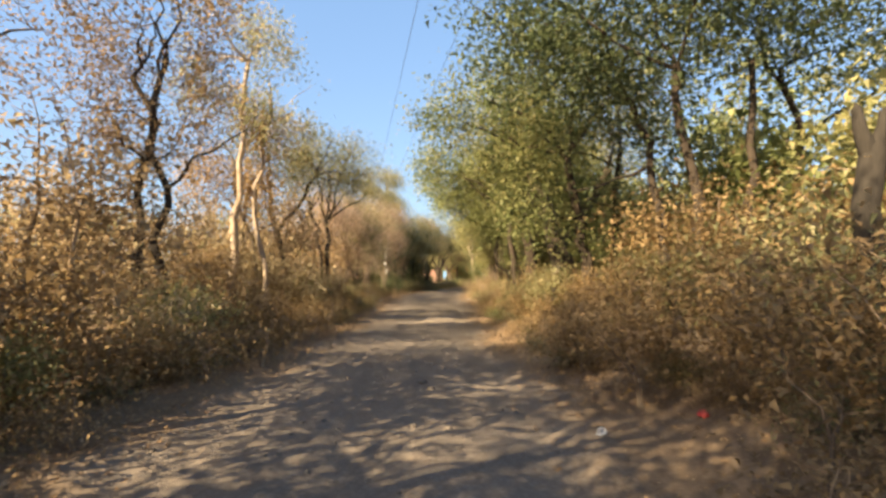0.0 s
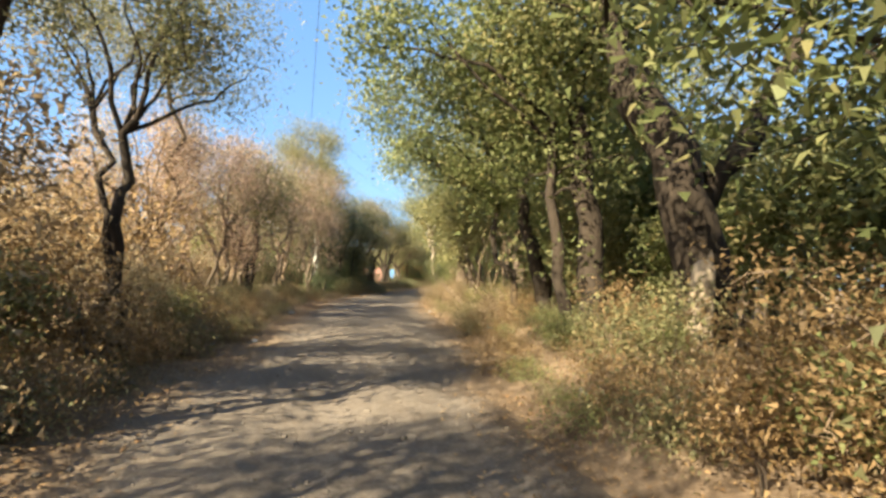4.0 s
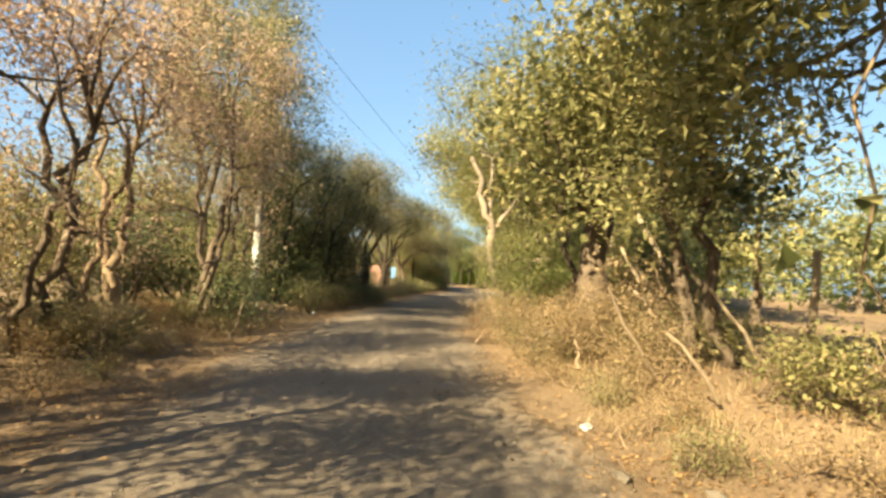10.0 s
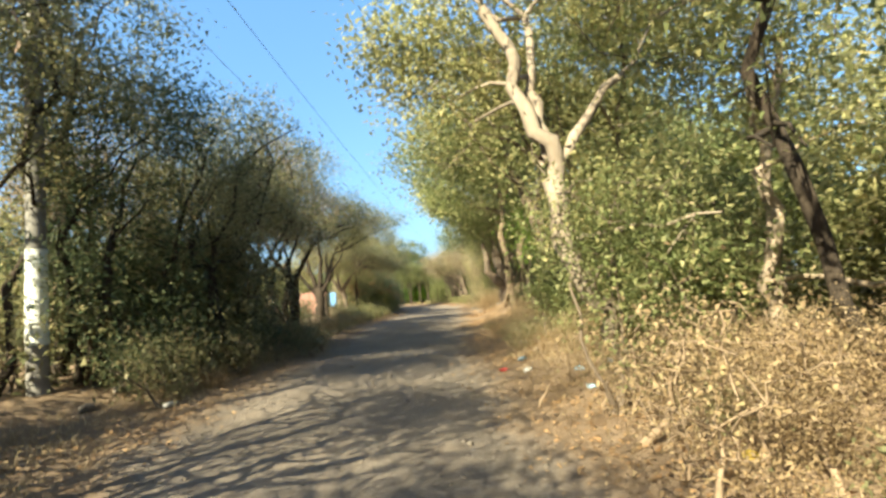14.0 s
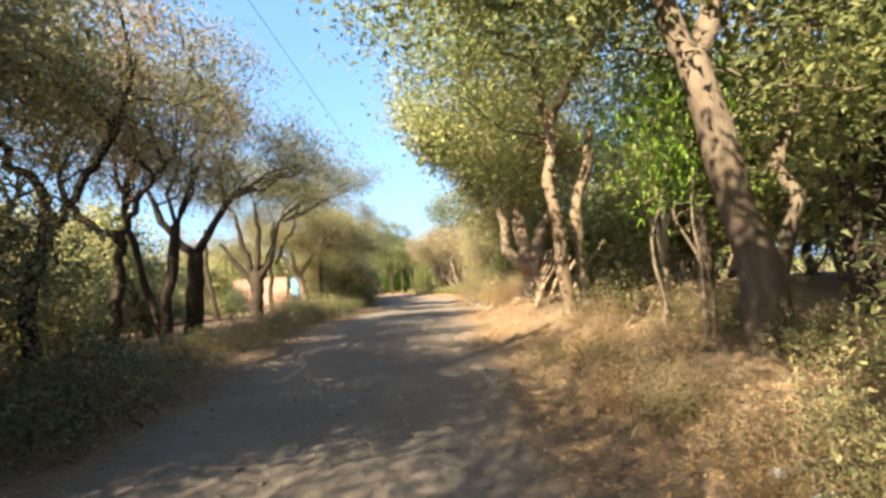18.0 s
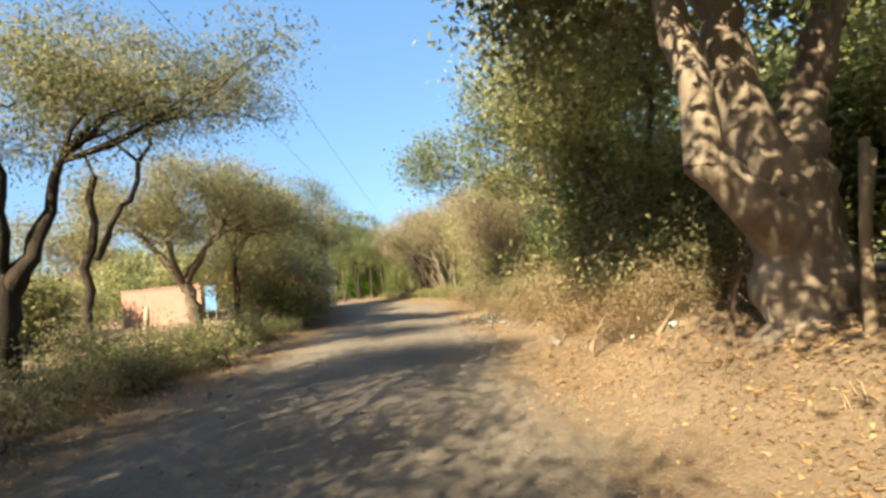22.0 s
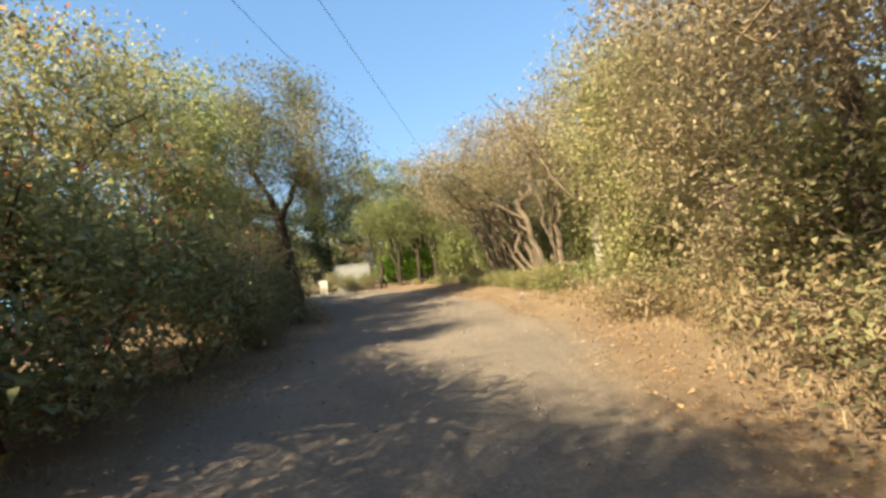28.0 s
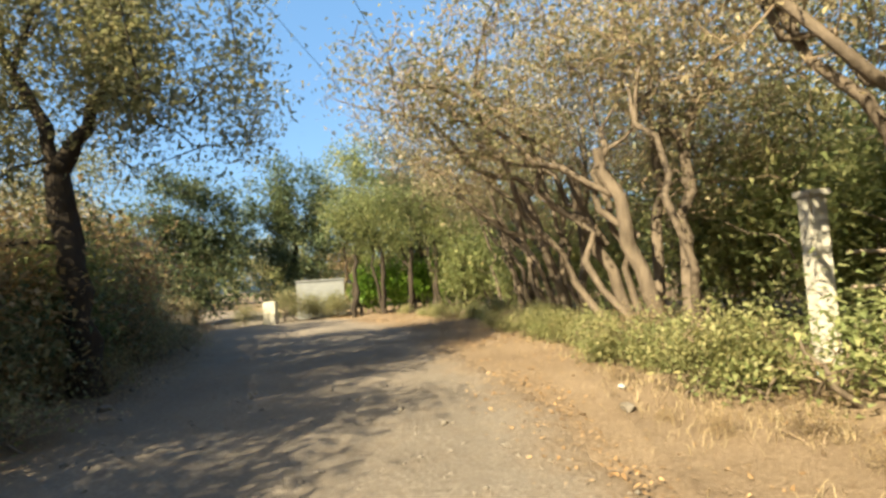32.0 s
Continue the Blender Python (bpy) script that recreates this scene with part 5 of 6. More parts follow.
zone(1212, 1, 82.2, 95, 1.4, 2.6, 0.33, [low_y(147), low_g(148), weed_g(149), low_y(150)], 0.5, 0.85)
for k, (x, y, h) in enumerate([(6.6, 86.6, 6.6), (7.4, 82.6, 6.8), (5.6, 90.0, 6.4)]):
    tree(350 + k, x, y, "dense tree standing behind the gate", [(0, 0, 0.2, 0.1, h * 0.5, 0.14, 0.08), (0.3, 0.3, -0.6, 0.2, h * 0.55, 0.08, 0.05)],
         [(0, -0.2, h * 0.75, 2.0, 1.8, h * 0.24), (-1.0, -0.3, h * 0.5, 1.6, 1.5, h * 0.2), (1.0, 0.2, h * 0.5, 1.7, 1.5, h * 0.2)], BARK_BROWN, LEAF_YELLOW if k == 1 else LEAF_OLIVE, 1500, 9, 0.13, limbs=9)
zone(1211, 1, 84.0, 91, 1.4, 2.5, 0.3, [low_g(129), low_y(130), near_b(131)], 0.45, 0.75)

# low weeds and dry brush right up to the road's edges
zone(1500, 1, 3, 14, 0.35, 1.3, 0.5, [weed_r(200), dry_a(201), weed_o(202), weed_r(203)], 0.5, 0.95)
zone(1510, 1, 13.5, 23, 0.35, 1.2, 0.55, [weed_o(204), weed_r(205), weed_g(206), weed_r(207)], 0.45, 0.9)
zone(1520, 1, 23, 38, 0.35, 1.0, 0.7, [weed_t(208), weed_t(209), weed_o(210)], 0.5, 0.95)
zone(1530, 1, 40, 50, 0.5, 1.5, 0.6, [weed_r(211), weed_t(212), weed_o(213)], 0.5, 0.95)
zone(1540, 1, 58, 70, 0.7, 1.7, 0.5, [weed_t(214), weed_r(215), weed_o(216)], 0.6, 1.15)
zone(1550, 1, 69, 79.5, 1.2, 2.0, 0.5, [weed_t(217), weed_t(218), weed_o(219)], 0.6, 1.3)
zone(1560, -1, -2, 21, 0.4, 1.1, 0.65, [weed_r(220), weed_o(221), weed_r(222)], 0.6, 1.2)
zone(1570, -1, 20, 48, 0.4, 1.1, 0.75, [weed_o(223), weed_r(224), weed_t(225)], 0.5, 1.0)
olive_s = lambda s: clump(s, "tall olive and straw-coloured sapling clump in the thicket", LEAF_OLIVE, 2.6, 1.2, 560, 8, 0.08, TWIG, name="sapling", group="undergrowth saplings")
zone(1580, -1, 17, 36, 1.2, 1.9, 1.5, [sapling_t(226), olive_s(227), tall_d(228)], 0.35, 0.6)

tangle = lambda s: clump(s, "tall tangle of bare twisted brown stems", LEAF_RUST, 2.1, 1.3, 420, 3, 0.07, TWIG, 0.25, tw=1.0, name="dry_shrub", group="dry shrubs")
zone(1585, -1, 28.5, 36.5, 2.8, 4.8, 0.9, [tangle(230), tall_d(231), olive_s(233)], 0.8, 1.2)
zone(1590, -1, 47, 63, 0.4, 1.5, 0.5, [weed_o(237), weed_r(238), weed_o(239)], 0.5, 1.0)
zone(1594, 1, 70, 84, 0.8, 2.0, 0.8, [weed_t(243), near_b(244)], 0.35, 0.7)
zone(1592, -1, 78.5, 97, 0.4, 1.3, 0.6, [weed_r(240), weed_o(241), weed_t(242)], 0.6, 1.1)

scatter([weed_o(161)(-7.35, 46.4)], [(-7.6, 47.4), (-7.7, 48.3), (-7.5, 45.6)], 1446, 0.8, 1.1)

# the flowering hedge on the left
for k, (y, d, h) in enumerate([(70.8, 1.3, 2.3), (72.4, 1.5, 3.1), (74.0, 1.6, 3.6), (75.7, 1.5, 3.9), (77.4, 1.4, 3.7), (73.2, 3.4, 3.8), (75.2, 3.6, 4.1)]):
    bush(600 + k, L(y, d), y, "overgrown hedge bush with orange-pink blossom on top", [(0, 0, h * 0.5, 1.3, 1.2, h * 0.48), (0.4, 0.3, h * 0.35, 1.1, 1.1, h * 0.35), (-0.5, -0.2, h * 0.62, 1.1, 1.1, h * 0.38)],
         BARK_BROWN, LEAF_YELLOW if k % 2 else LEAF_GREEN, 900, 9, 0.10, stems=5, limbs=0, gap=0.42, extra=(LEAF_FLOWER, 520, 0.09, "blossom"), name="flowering_bush", group="hedge bushes")

# bright green foliage in the sun beyond the bend
for k, (x, y) in enumerate([(-3.4, 99.9), (-2.3, 100.3), (-1.1, 100.2), (0.1, 100.4), (1.2, 100.1)]):
    bush(620 + k, x, y, "bright green sunlit plants beyond the bend", [(0, 0, 1.3, 0.75, 0.7, 0.95), (0.3, 0.2, 0.9, 0.65, 0.6, 0.7)], BARK_BROWN, LEAF_BRIGHT, 420, 7, 0.16, stems=3, limbs=0, gap=0.2, group="sunlit plants")

for k, (x, y) in enumerate([(-3.9, 98.7), (-2.8, 98.9), (-1.6, 98.8), (-0.6, 99.0), (0.6, 98.7)]):
    tree(640 + k, x, y, "dark living-fence tree before sunlit plants", [(0, 0, 0.15, 0, 2.6, 0.12, 0.08), (0.2, 0.1, -0.3, 0.1, 2.9, 0.07, 0.05)], [(0.1, 0, 3.6, 1.1, 1.2, 0.9), (-0.3, 0.2, 4.6, 1.1, 1.2, 0.8)], BARK_DARK, LEAF_GREEN, 420, 8, 0.14, limbs=4)

# trees farther back on both sides
far_protos = []
for k, (x, y, leaf, h) in enumerate([(13, 6, LEAF_YELLOW, 5), (-18, 8, LEAF_TAN, 6), (12, 22, LEAF_YELLOW, 6), (-19, 62, LEAF_OLIVE, 5), (14, 48, LEAF_GREEN, 7), (-17, 30, LEAF_TAN, 6)]):
    far_protos.append(tree(700 + k, x, y, "leafy tree standing back from the road", [(0, 0, 0.1, 0.2, h * 0.5, 0.14, 0.08)],
                           [(0, 0, h * 0.7, 2.1, 2.1, h * 0.3), (0.8, 0.5, h * 0.4, 1.9, 1.9, h * 0.3), (-0.9, -0.4, h * 0.45, 1.8, 1.8, h * 0.32)], BARK_BROWN, leaf, 420, 7, 0.25, limbs=5, twigs=0.1, group="trees farther back"))
rng = np.random.default_rng(77)
spots = []
for y in np.arange(-2, 116, 4.3):
    spots.append((float(right_edge(min(y, 92))) + rng.uniform(8, 12), y + rng.uniform(-1, 1)))
    spots.append((float(left_edge(min(y, 88))) - rng.uniform(17, 24), y + rng.uniform(-1, 1)))
spots += [(x, 119 + rng.uniform(-2, 4)) for x in np.arange(-38, 34, 3.4)]
scatter(far_protos, spots, 78, 0.8, 1.25)


def woods(seed, line, h, n, leaf, label):
    """A far belt of leaves along a line of (x, y)."""
    rng = np.random.default_rng(seed)
    line = np.asarray(line, float)
    t = rng.uniform(0, len(line) - 1.001, n)
    i = t.astype(int)
    p = line[i] + (line[i + 1] - line[i]) * (t - i)[:, None]
    top = h * (0.75 + 0.25 * np.sin(t * 9.0) * np.sin(t * 4.3 + 1))
    c = np.column_stack([p + rng.normal(0, 1.6, (n, 2)), top * rng.uniform(0, 1, n) ** 0.8])
    v, f = leaves(rng, c, 0.5, 0.6, 0.2)
    tagged(piece("far_woods", v, f, leaf, None, label), category="woods", kind="stuff")


woods(801, [(18, -30), (17, 20), (19, 60), (17, 100), (14, 132)], 7.0, 26000, LEAF_GREEN, "belt of green woods far behind the road")
woods(802, [(-34, -30), (-33, 20), (-36, 60), (-34, 100), (-30, 134)], 7.5, 24000, LEAF_OLIVE, "belt of dry woods far behind the road")
woods(803, [(-34, 134), (-10, 128), (16, 132)], 8.0, 14000, LEAF_DARK, "belt of dark woods beyond the bend")


# ---- dead stump, utility pole and cables ----
def line_part(name, line, radii, sides, mat, parent, label=""):
    v, f = tube(line, radii, sides)
    return piece(name, v, f, mat, parent, label, True)


def box_bm(sx, sy, sz, bevel=0.01):
    bm = bmesh.new()
    bmesh.ops.create_cube(bm, size=1.0)
    bmesh.ops.scale(bm, vec=(sx, sy, sz), verts=bm.verts)
    if bevel:
        bmesh.ops.bevel(bm, geom=bm.edges[:], offset=bevel, segments=2, affect="EDGES")
    return bm


rng = np.random.default_rng(31)
stump = thing("dead_tree", 3.12, 5.0, float(ground_z(3.12, 5.0)), "charred dead tree trunk, colour darkened for shade, with a broken forked top", "dead tree")
line_part("trunk", [(0, 0, -0.2), (0.02, 0, 0.8), (-0.02, 0.02, 1.4), (0.05, 0, 1.85), (0.07, 0, 2.0)], [0.15, 0.12, 0.11, 0.11, 0.07], 10, WOOD_BURNT_SHADED, stump)
line_part("prong", [(0.03, 0, 1.85), (-0.05, 0, 2.1), (-0.07, 0, 2.28), (-0.075, 0, 2.33)], [0.09, 0.06, 0.045, 0.01], 7, WOOD_BURNT_SHADED, stump)
line_part("prong", [(0.06, 0, 1.9), (0.14, 0, 2.12), (0.15, 0, 2.25), (0.152, 0, 2.29)], [0.08, 0.05, 0.04, 0.01], 7, WOOD_BURNT_SHADED, stump)

broken = thing("broken_stump", 1.25, 16.0, float(ground_z(1.25, 16.0)), "short weathered broken stump in the undergrowth", "tree stump")
line_part("trunk", [(0, 0, -0.2), (0.02, 0, 0.3), (0.05, 0.01, 0.7), (0.07, 0.01, 0.95), (0.06, 0.01, 1.02)], [0.17, 0.14, 0.13, 0.12, 0.05], 10, WOOD_GREY, broken)
line_part("splinter", [(0.11, 0.02, 0.85), (0.15, 0.03, 1.05), (0.16, 0.03, 1.14)], [0.05, 0.03, 0.006], 6, WOOD_GREY, broken)

POLE = (-10.05, 41.2)
pz0 = float(ground_z(*POLE))
pole = thing("utility_pole", *POLE, pz0, "grey utility pole with a white-painted foot and a crossarm", "utility pole")
line_part("shaft", [(0, 0, -0.3), (0, 0, 4), (0, 0, 9.5), (0, 0, 9.52)], [0.15, 0.125, 0.10, 0.01], 12, POLE_GREY, pole)
line_part("painted_band", [(0, 0, 0.75), (0, 0, 1.5), (0, 0, 2.2)], [0.152, 0.149, 0.146], 12, LIMEWASH, pole, "flaking white paint band")
arm = part("crossarm", box_bm(1.8, 0.10, 0.12), POLE_GREY, pole)
arm.location = (0.1, -0.12, 9.1)
for dx in (-0.7, 0.1, 0.85):
    line_part("insulator", [(dx, -0.12, 9.15), (dx, -0.12, 9.22), (dx, -0.12, 9.28), (dx, -0.12, 9.33)], [0.03, 0.05, 0.035, 0.01], 8, PLASTIC_WHITE, pole, "white porcelain insulator")


def cable(name, a, b, sag, label):
    s = np.linspace(0, 1, 40)[:, None]
    line = np.asarray(a) + (np.asarray(b) - np.asarray(a)) * s - np.array([0, 0, sag]) * 4 * s * (1 - s)
    v, f = tube(line, np.full(40, 0.009), 5)
    tagged(piece(name, v, f, CABLE, None, label, True), category="cable", group="overhead cables")


for dx in (-0.7, 0.85):
    cable("power_cable", (POLE[0] + dx, 41.1, pz0 + 9.33), (11.4 + dx, -30, 9.6), 0.5, "thin black power cable strung over the road")
    cable("power_cable", (POLE[0] + dx, 41.1, pz0 + 9.33), (-0.6 + dx * 1.6, 110, 8.6), 0.5, "thin black power cable strung along the road")

# dry vines hanging from the thick brown tree
vines = bpy.data.objects["tree.007"]
rng = np.random.default_rng(35)
for k in range(16):
    a, b = rng.normal(0, 0.9), rng.normal(-0.2, 0.5)
    line_part("vine", bend(rng, (a, b, rng.uniform(2.8, 4.2)), (a + rng.normal(0, 0.5), b + rng.normal(-0.2, 0.4), rng.uniform(0.0, 0.8)), 8, 0.1), np.linspace(0.018, 0.012, 8), 5, TWIG, vines)
for k in range(4):
    y = rng.uniform(26.0, 31.0)
    x = R(y, rng.uniform(1.2, 2.2))
    v, f = tube(bend(rng, (x, y, float(ground_z(x, y)) + 0.1), (x + rng.uniform(-1.2, -0.5), y + rng.uniform(-1.0, 0.6), rng.uniform(0.9, 1.5)), 6, 0.06), np.linspace(0.028, 0.012, 6), 6)
    tagged(piece("dead_branch", v, f, WOOD_GREY, None, "bare dead branch sticking out of the bank", True), category="branch", group="dead branches")

for a, b, r in (((-1.2, 32.2, 2.5), (-0.1, 31.8, 0.25), 0.05), ((-1.15, 32.9, 1.95), (-0.1, 32.6, 0.3), 0.04), ((-0.95, 32.6, 1.6), (0.1, 33.0, 0.3), 0.045), ((-0.9, 31.4, 1.95), (0.25, 31.6, 0.3), 0.04), ((-1.3, 31.9, 1.3), (-0.5, 31.2, 0.25), 0.03), ((-1.05, 30.2, 1.35), (-0.1, 30.6, 0.25), 0.03)):
    v, f = tube(bend(rng, b, a, 8, 0.03), np.linspace(r, r * 0.6, 8), 8)
    tagged(piece("leaning_pole", v, f, WOOD_GREY, None, "grey dead pole leaning against the bank's brush", True), category="pole", group="leaning poles")
hang = thing("hanging_branch", 0.2, 29.6, 3.9, "pale dead branch with dangling twigs hung in the tree", "branch")
line_part("bough", [(0.3, 0.1, 0.2), (0, 0, 0), (-0.5, 0.15, -0.3), (-0.9, 0.25, -0.35), (-1.4, 0.4, -0.2)], [0.04, 0.038, 0.03, 0.024, 0.012], 7, WOOD_GREY, hang)
for k in range(9):
    u = rng.uniform(0, 1)
    p = np.array((-1.2 * u, 0.33 * u, -0.3 * min(1, u * 2)))
    line_part("twig", bend(rng, p, p + (rng.normal(0, 0.15), rng.normal(0, 0.15), -rng.uniform(0.4, 1.0)), 6, 0.12), np.linspace(0.014, 0.005, 6), 5, WOOD_GREY, hang)

# ---- fences on the right ----
def wood_post(rng, x, y, h, r, label, group, lean=0.05, fork=False, mat=WOOD_GREY):
    ob = thing("fence_post", x, y, float(ground_z(x, y)), label, "fence post", group)
    tx, ty = rng.normal(0, lean * h, 2)
    line_part("post", [(0, 0, -0.25), (tx * 0.3, ty * 0.3, h * 0.35), (tx * 0.6 + 0.02, ty * 0.6, h * 0.7), (tx, ty, h), (tx, ty, h + 0.015)], [r, r * 0.95, r * 0.85, r * 0.8, r * 0.2], 8, mat, ob)
    if fork:
        line_part("fork", [(tx * 0.7, ty * 0.7, h * 0.72), (tx + 0.16, ty, h * 0.95), (tx + 0.24, ty, h * 1.1), (tx + 0.245, ty, h * 1.11)], [r * 0.7, r * 0.6, r * 0.5, r * 0.1], 7, mat, ob)
    return ob, (x + tx * 0.8, y + ty * 0.8, float(ground_z(x, y)) + h * 0.8)


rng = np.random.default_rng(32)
# leaning stake fence by the stout tree
stake_tops = []
for k in range(9):
    u = k / 8
    x, y = float(np.interp(u, [0, 0.3, 0.65, 1], [0.42, -0.12, -0.5, -0.12])) + rng.normal(0, 0.04), 55.4 - 3.0 * u + rng.normal(0, 0.05)
    z = float(ground_z(x, y))
    st = thing("stake", x, y, z, "weathered leaning wooden fence stake", "fence stake", "stake fence")
    h = rng.uniform(1.15, 1.4)
    lx_, ly_ = 0.3 + 0.72 * u + rng.normal(0, 0.09), rng.normal(0.1, 0.08)
    line_part("pole", [(0, 0, -0.2), (lx_ * 0.45, ly_ * 0.5, h * 0.5), (lx_, ly_, h), (lx_ * 1.01, ly_, h + 0.012)], [0.042, 0.038, 0.035, 0.01], 8, STAKE_WOOD, st)
    stake_tops.append((x + lx_ * 0.8, y + ly_ * 0.8, z + h * 0.8))
for k in range(8):
    for dz in (0.0, -0.35):
        v, f = tube(bend(rng, np.add(stake_tops[k], (0.03, 0, dz)), np.add(stake_tops[k + 1], (0.03, 0, dz)), 6, 0.02), np.full(6, 0.005), 4)
        tagged(piece("fence_wire", v, f, WIRE, None, "slack barbed wire strand behind the stakes"), category="wire", group="fence wires")
knots = []
for k, (x, y, h, r, fork) in enumerate([(0.5, 31.0, 1.5, 0.05, False), (0.6, 33.6, 1.4, 0.05, False), (0.2, 36.2, 1.5, 0.055, False), (0.6, 39.4, 1.4, 0.05, False),
                                        (0.45, 48.9, 1.5, 0.05, False), (1.1, 50.1, 1.8, 0.06, True), (1.9, 51.6, 1.5, 0.06, False), (2.0, 58.6, 1.7, 0.055, False), (1.6, 60.2, 1.8, 0.055, False), (1.5, 61.8, 1.8, 0.06, False),
                                        (2.3, 63.6, 1.8, 0.055, False), (2.9, 65.4, 1.9, 0.06, True), (3.3, 67.4, 1.8, 0.055, False)]):
    ob, top = wood_post(rng, x, y, h, r, "forked weathered wooden fence post" if fork else "weathered grey wooden fence post", "roadside fence posts", 0.06, fork)
    knots.append(top)
for k in range(len(knots) - 1):
    a, b = np.array(knots[k]), np.array(knots[k + 1])
    if np.linalg.norm(a - b) > 4.5:
        continue
    for dz in (0.0, -0.4, -0.8):
        s = np.linspace(0, 1, 9)[:, None]
        line = a + (b - a) * s + np.array([0, 0, dz]) - np.array([0, 0, 0.06]) * 4 * s * (1 - s)
        v, f = tube(line, np.full(9, 0.005), 4)
        tagged(piece("fence_wire", v, f, WIRE, None, "slack barbed wire strand between fence posts"), category="wire", group="fence wires")
for x0, y0, x1, y1, z in ((0.3, 36.0, 0.35, 39.4, 1.05), (0.9, 29.6, 2.4, 31.8, 1.0)):
    v, f = tube(bend(rng, (x0, y0, z), (x1, y1, z + 0.05), 7, 0.02), np.linspace(0.04, 0.03, 7), 7)
    tagged(piece("fence_rail", v, f, WOOD_GREY, None, "rough pole rail of a fence", True), category="fence rail", group="fence rails")
ob, _ = wood_post(rng, -8.17, 65.4, 1.05, 0.07, "short weathered post among low bushes", "left posts", 0.03)

# gate pillars
for x, y, w, h in ((4.0, 83.5, 0.22, 1.95), (6.4, 83.2, 0.22, 1.95)):
    g = thing("gate_pillar", x, y, float(ground_z(x, y)), "weathered pale concrete gate pillar", "gate pillar", "gate pillars")
    p_ = part("shaft", box_bm(w, w, h + 0.3, 0.02), CONCRETE, g)
    p_.location = (0, 0, h / 2 - 0.15)
    c_ = part("cap", box_bm(w + 0.06, w + 0.06, 0.08, 0.015), CONCRETE, g)
    c_.location = (0, 0, h + 0.04)
gate = thing("pole_gate", 5.2, 83.35, float(ground_z(5.2, 83.35)), "makeshift gate of poles and wire", "gate")
for z in (0.45, 0.85, 1.25):
    line_part("rail", [(-0.95, 0, z), (0, 0.03, z - 0.03), (0.95, 0, z + 0.02)], [0.025, 0.025, 0.02], 6, WOOD_GREY, gate)
line_part("brace", [(-0.9, -0.06, 0.02), (0, -0.04, 0.7), (0.8, -0.05, 1.4)], [0.03, 0.028, 0.022], 6, WOOD_GREY, gate)

# ---- walls and houses glimpsed through the trees ----
def wall_between(name, a, b, h, t, mat, label, category):
    ax, ay, bx, by = *a, *b
    d = math.hypot(bx - ax, by - ay)
    ob = thing(name, (ax + bx) / 2, (ay + by) / 2, float(ground_z((ax + bx) / 2, (ay + by) / 2)), label, category)
    ob.rotation_euler = (0, 0, math.atan2(by - ay, bx - ax))
    w = part("wall", box_bm(d, t, h + 0.4, 0.015), mat, ob)
    w.location = (0, 0, h / 2 - 0.2)
    c = part("coping", box_bm(d + 0.08, t + 0.08, 0.07, 0.01), mat, ob)
    c.location = (0, 0, h + 0.035)
    return ob


wall_between("garden_wall", (-10.8, 80.3), (-14.6, 80.6), 1.8, 0.2, PLASTER_PINK, "faded pink plastered wall behind the trees", "wall")
sign = thing("sheet_panel", -10.1, 79.2, float(ground_z(-10.1, 79.2)), "upright blue painted metal sheet by the wall", "metal sheet")
sp = part("sheet", box_bm(0.5, 0.03, 1.2, 0.004), BLUE_PAINT, sign)
sp.location = (0, 0, 1.1)
for dx in (-0.2, 0.2):
    line_part("leg", [(dx, 0.03, -0.2), (dx, 0.03, 0.8), (dx, 0.03, 1.6)], [0.02, 0.02, 0.018], 6, WOOD_GREY, sign)
wall_between("low_wall", (-17.0, 54.0), (-13.8, 57.5), 1.0, 0.2, WHITEWASH, "low whitewashed wall behind the trees", "wall")
wall_between("yard_wall", (-6.7, 100.6), (-4.7, 101.2), 1.6, 0.2, WHITEWASH, "whitewashed wall where the road bends", "wall")
pil = thing("brick_pillar", -7.1, 98.2, float(ground_z(-7.1, 98.2)), "squat pale weathered pillar at the bend", "pillar")
pp = part("shaft", box_bm(0.5, 0.4, 1.0, 0.03), CONCRETE, pil)
pp.location = (0, 0, 0.45)


def house(x, y, turn, w, d, h, wall_mat, label):
    ob = thing("house", x, y, float(ground_z(x, y)), label, "house")
    ob.rotation_euler = (0, 0, radians(turn))
    t = 0.2
    for cx, cy, sx, sy in ((0, -d / 2 + t / 2, w, t), (0, d / 2 - t / 2, w, t), (-w / 2 + t / 2, 0, t, d - 2 * t), (w / 2 - t / 2, 0, t, d - 2 * t)):
        w_ = part("wall", box_bm(sx, sy, h + 0.3, 0.01), wall_mat, ob)
        w_.location = (cx, cy, h / 2 - 0.15)
    for s in (-1, 1):
        n = 26
        xs = np.linspace(-w / 2 - 0.4, w / 2 + 0.4, n)
        wave = 0.02 * np.cos(np.arange(n) * np.pi)
        verts = [(xx, s * (d / 2 + 0.5) * u, h + 0.9 * (1 - u) + wv + dz) for dz in (0.0, 0.02) for u in (0.0, 1.05) for xx, wv in zip(xs, wave)]
        faces = [(i, i + 1, n + i + 1, n + i) for i in range(n - 1)] + [(2 * n + i, 2 * n + i + 1, 3 * n + i + 1, 3 * n + i) for i in range(n - 1)]
        piece("roof_sheet", verts, faces, ROOF_TIN, ob, "rusty corrugated roof sheet")
    door = part("door", box_bm(0.9, 0.05, 2.0, 0.005), WOOD_GREY, ob)
    door.location = (0, -d / 2 - 0.03, 1.0)
    return ob


house(12.5, 72.0, 80, 7.0, 5.0, 2.5, PLASTER_PINK, "small house with a rusty tin roof behind trees")

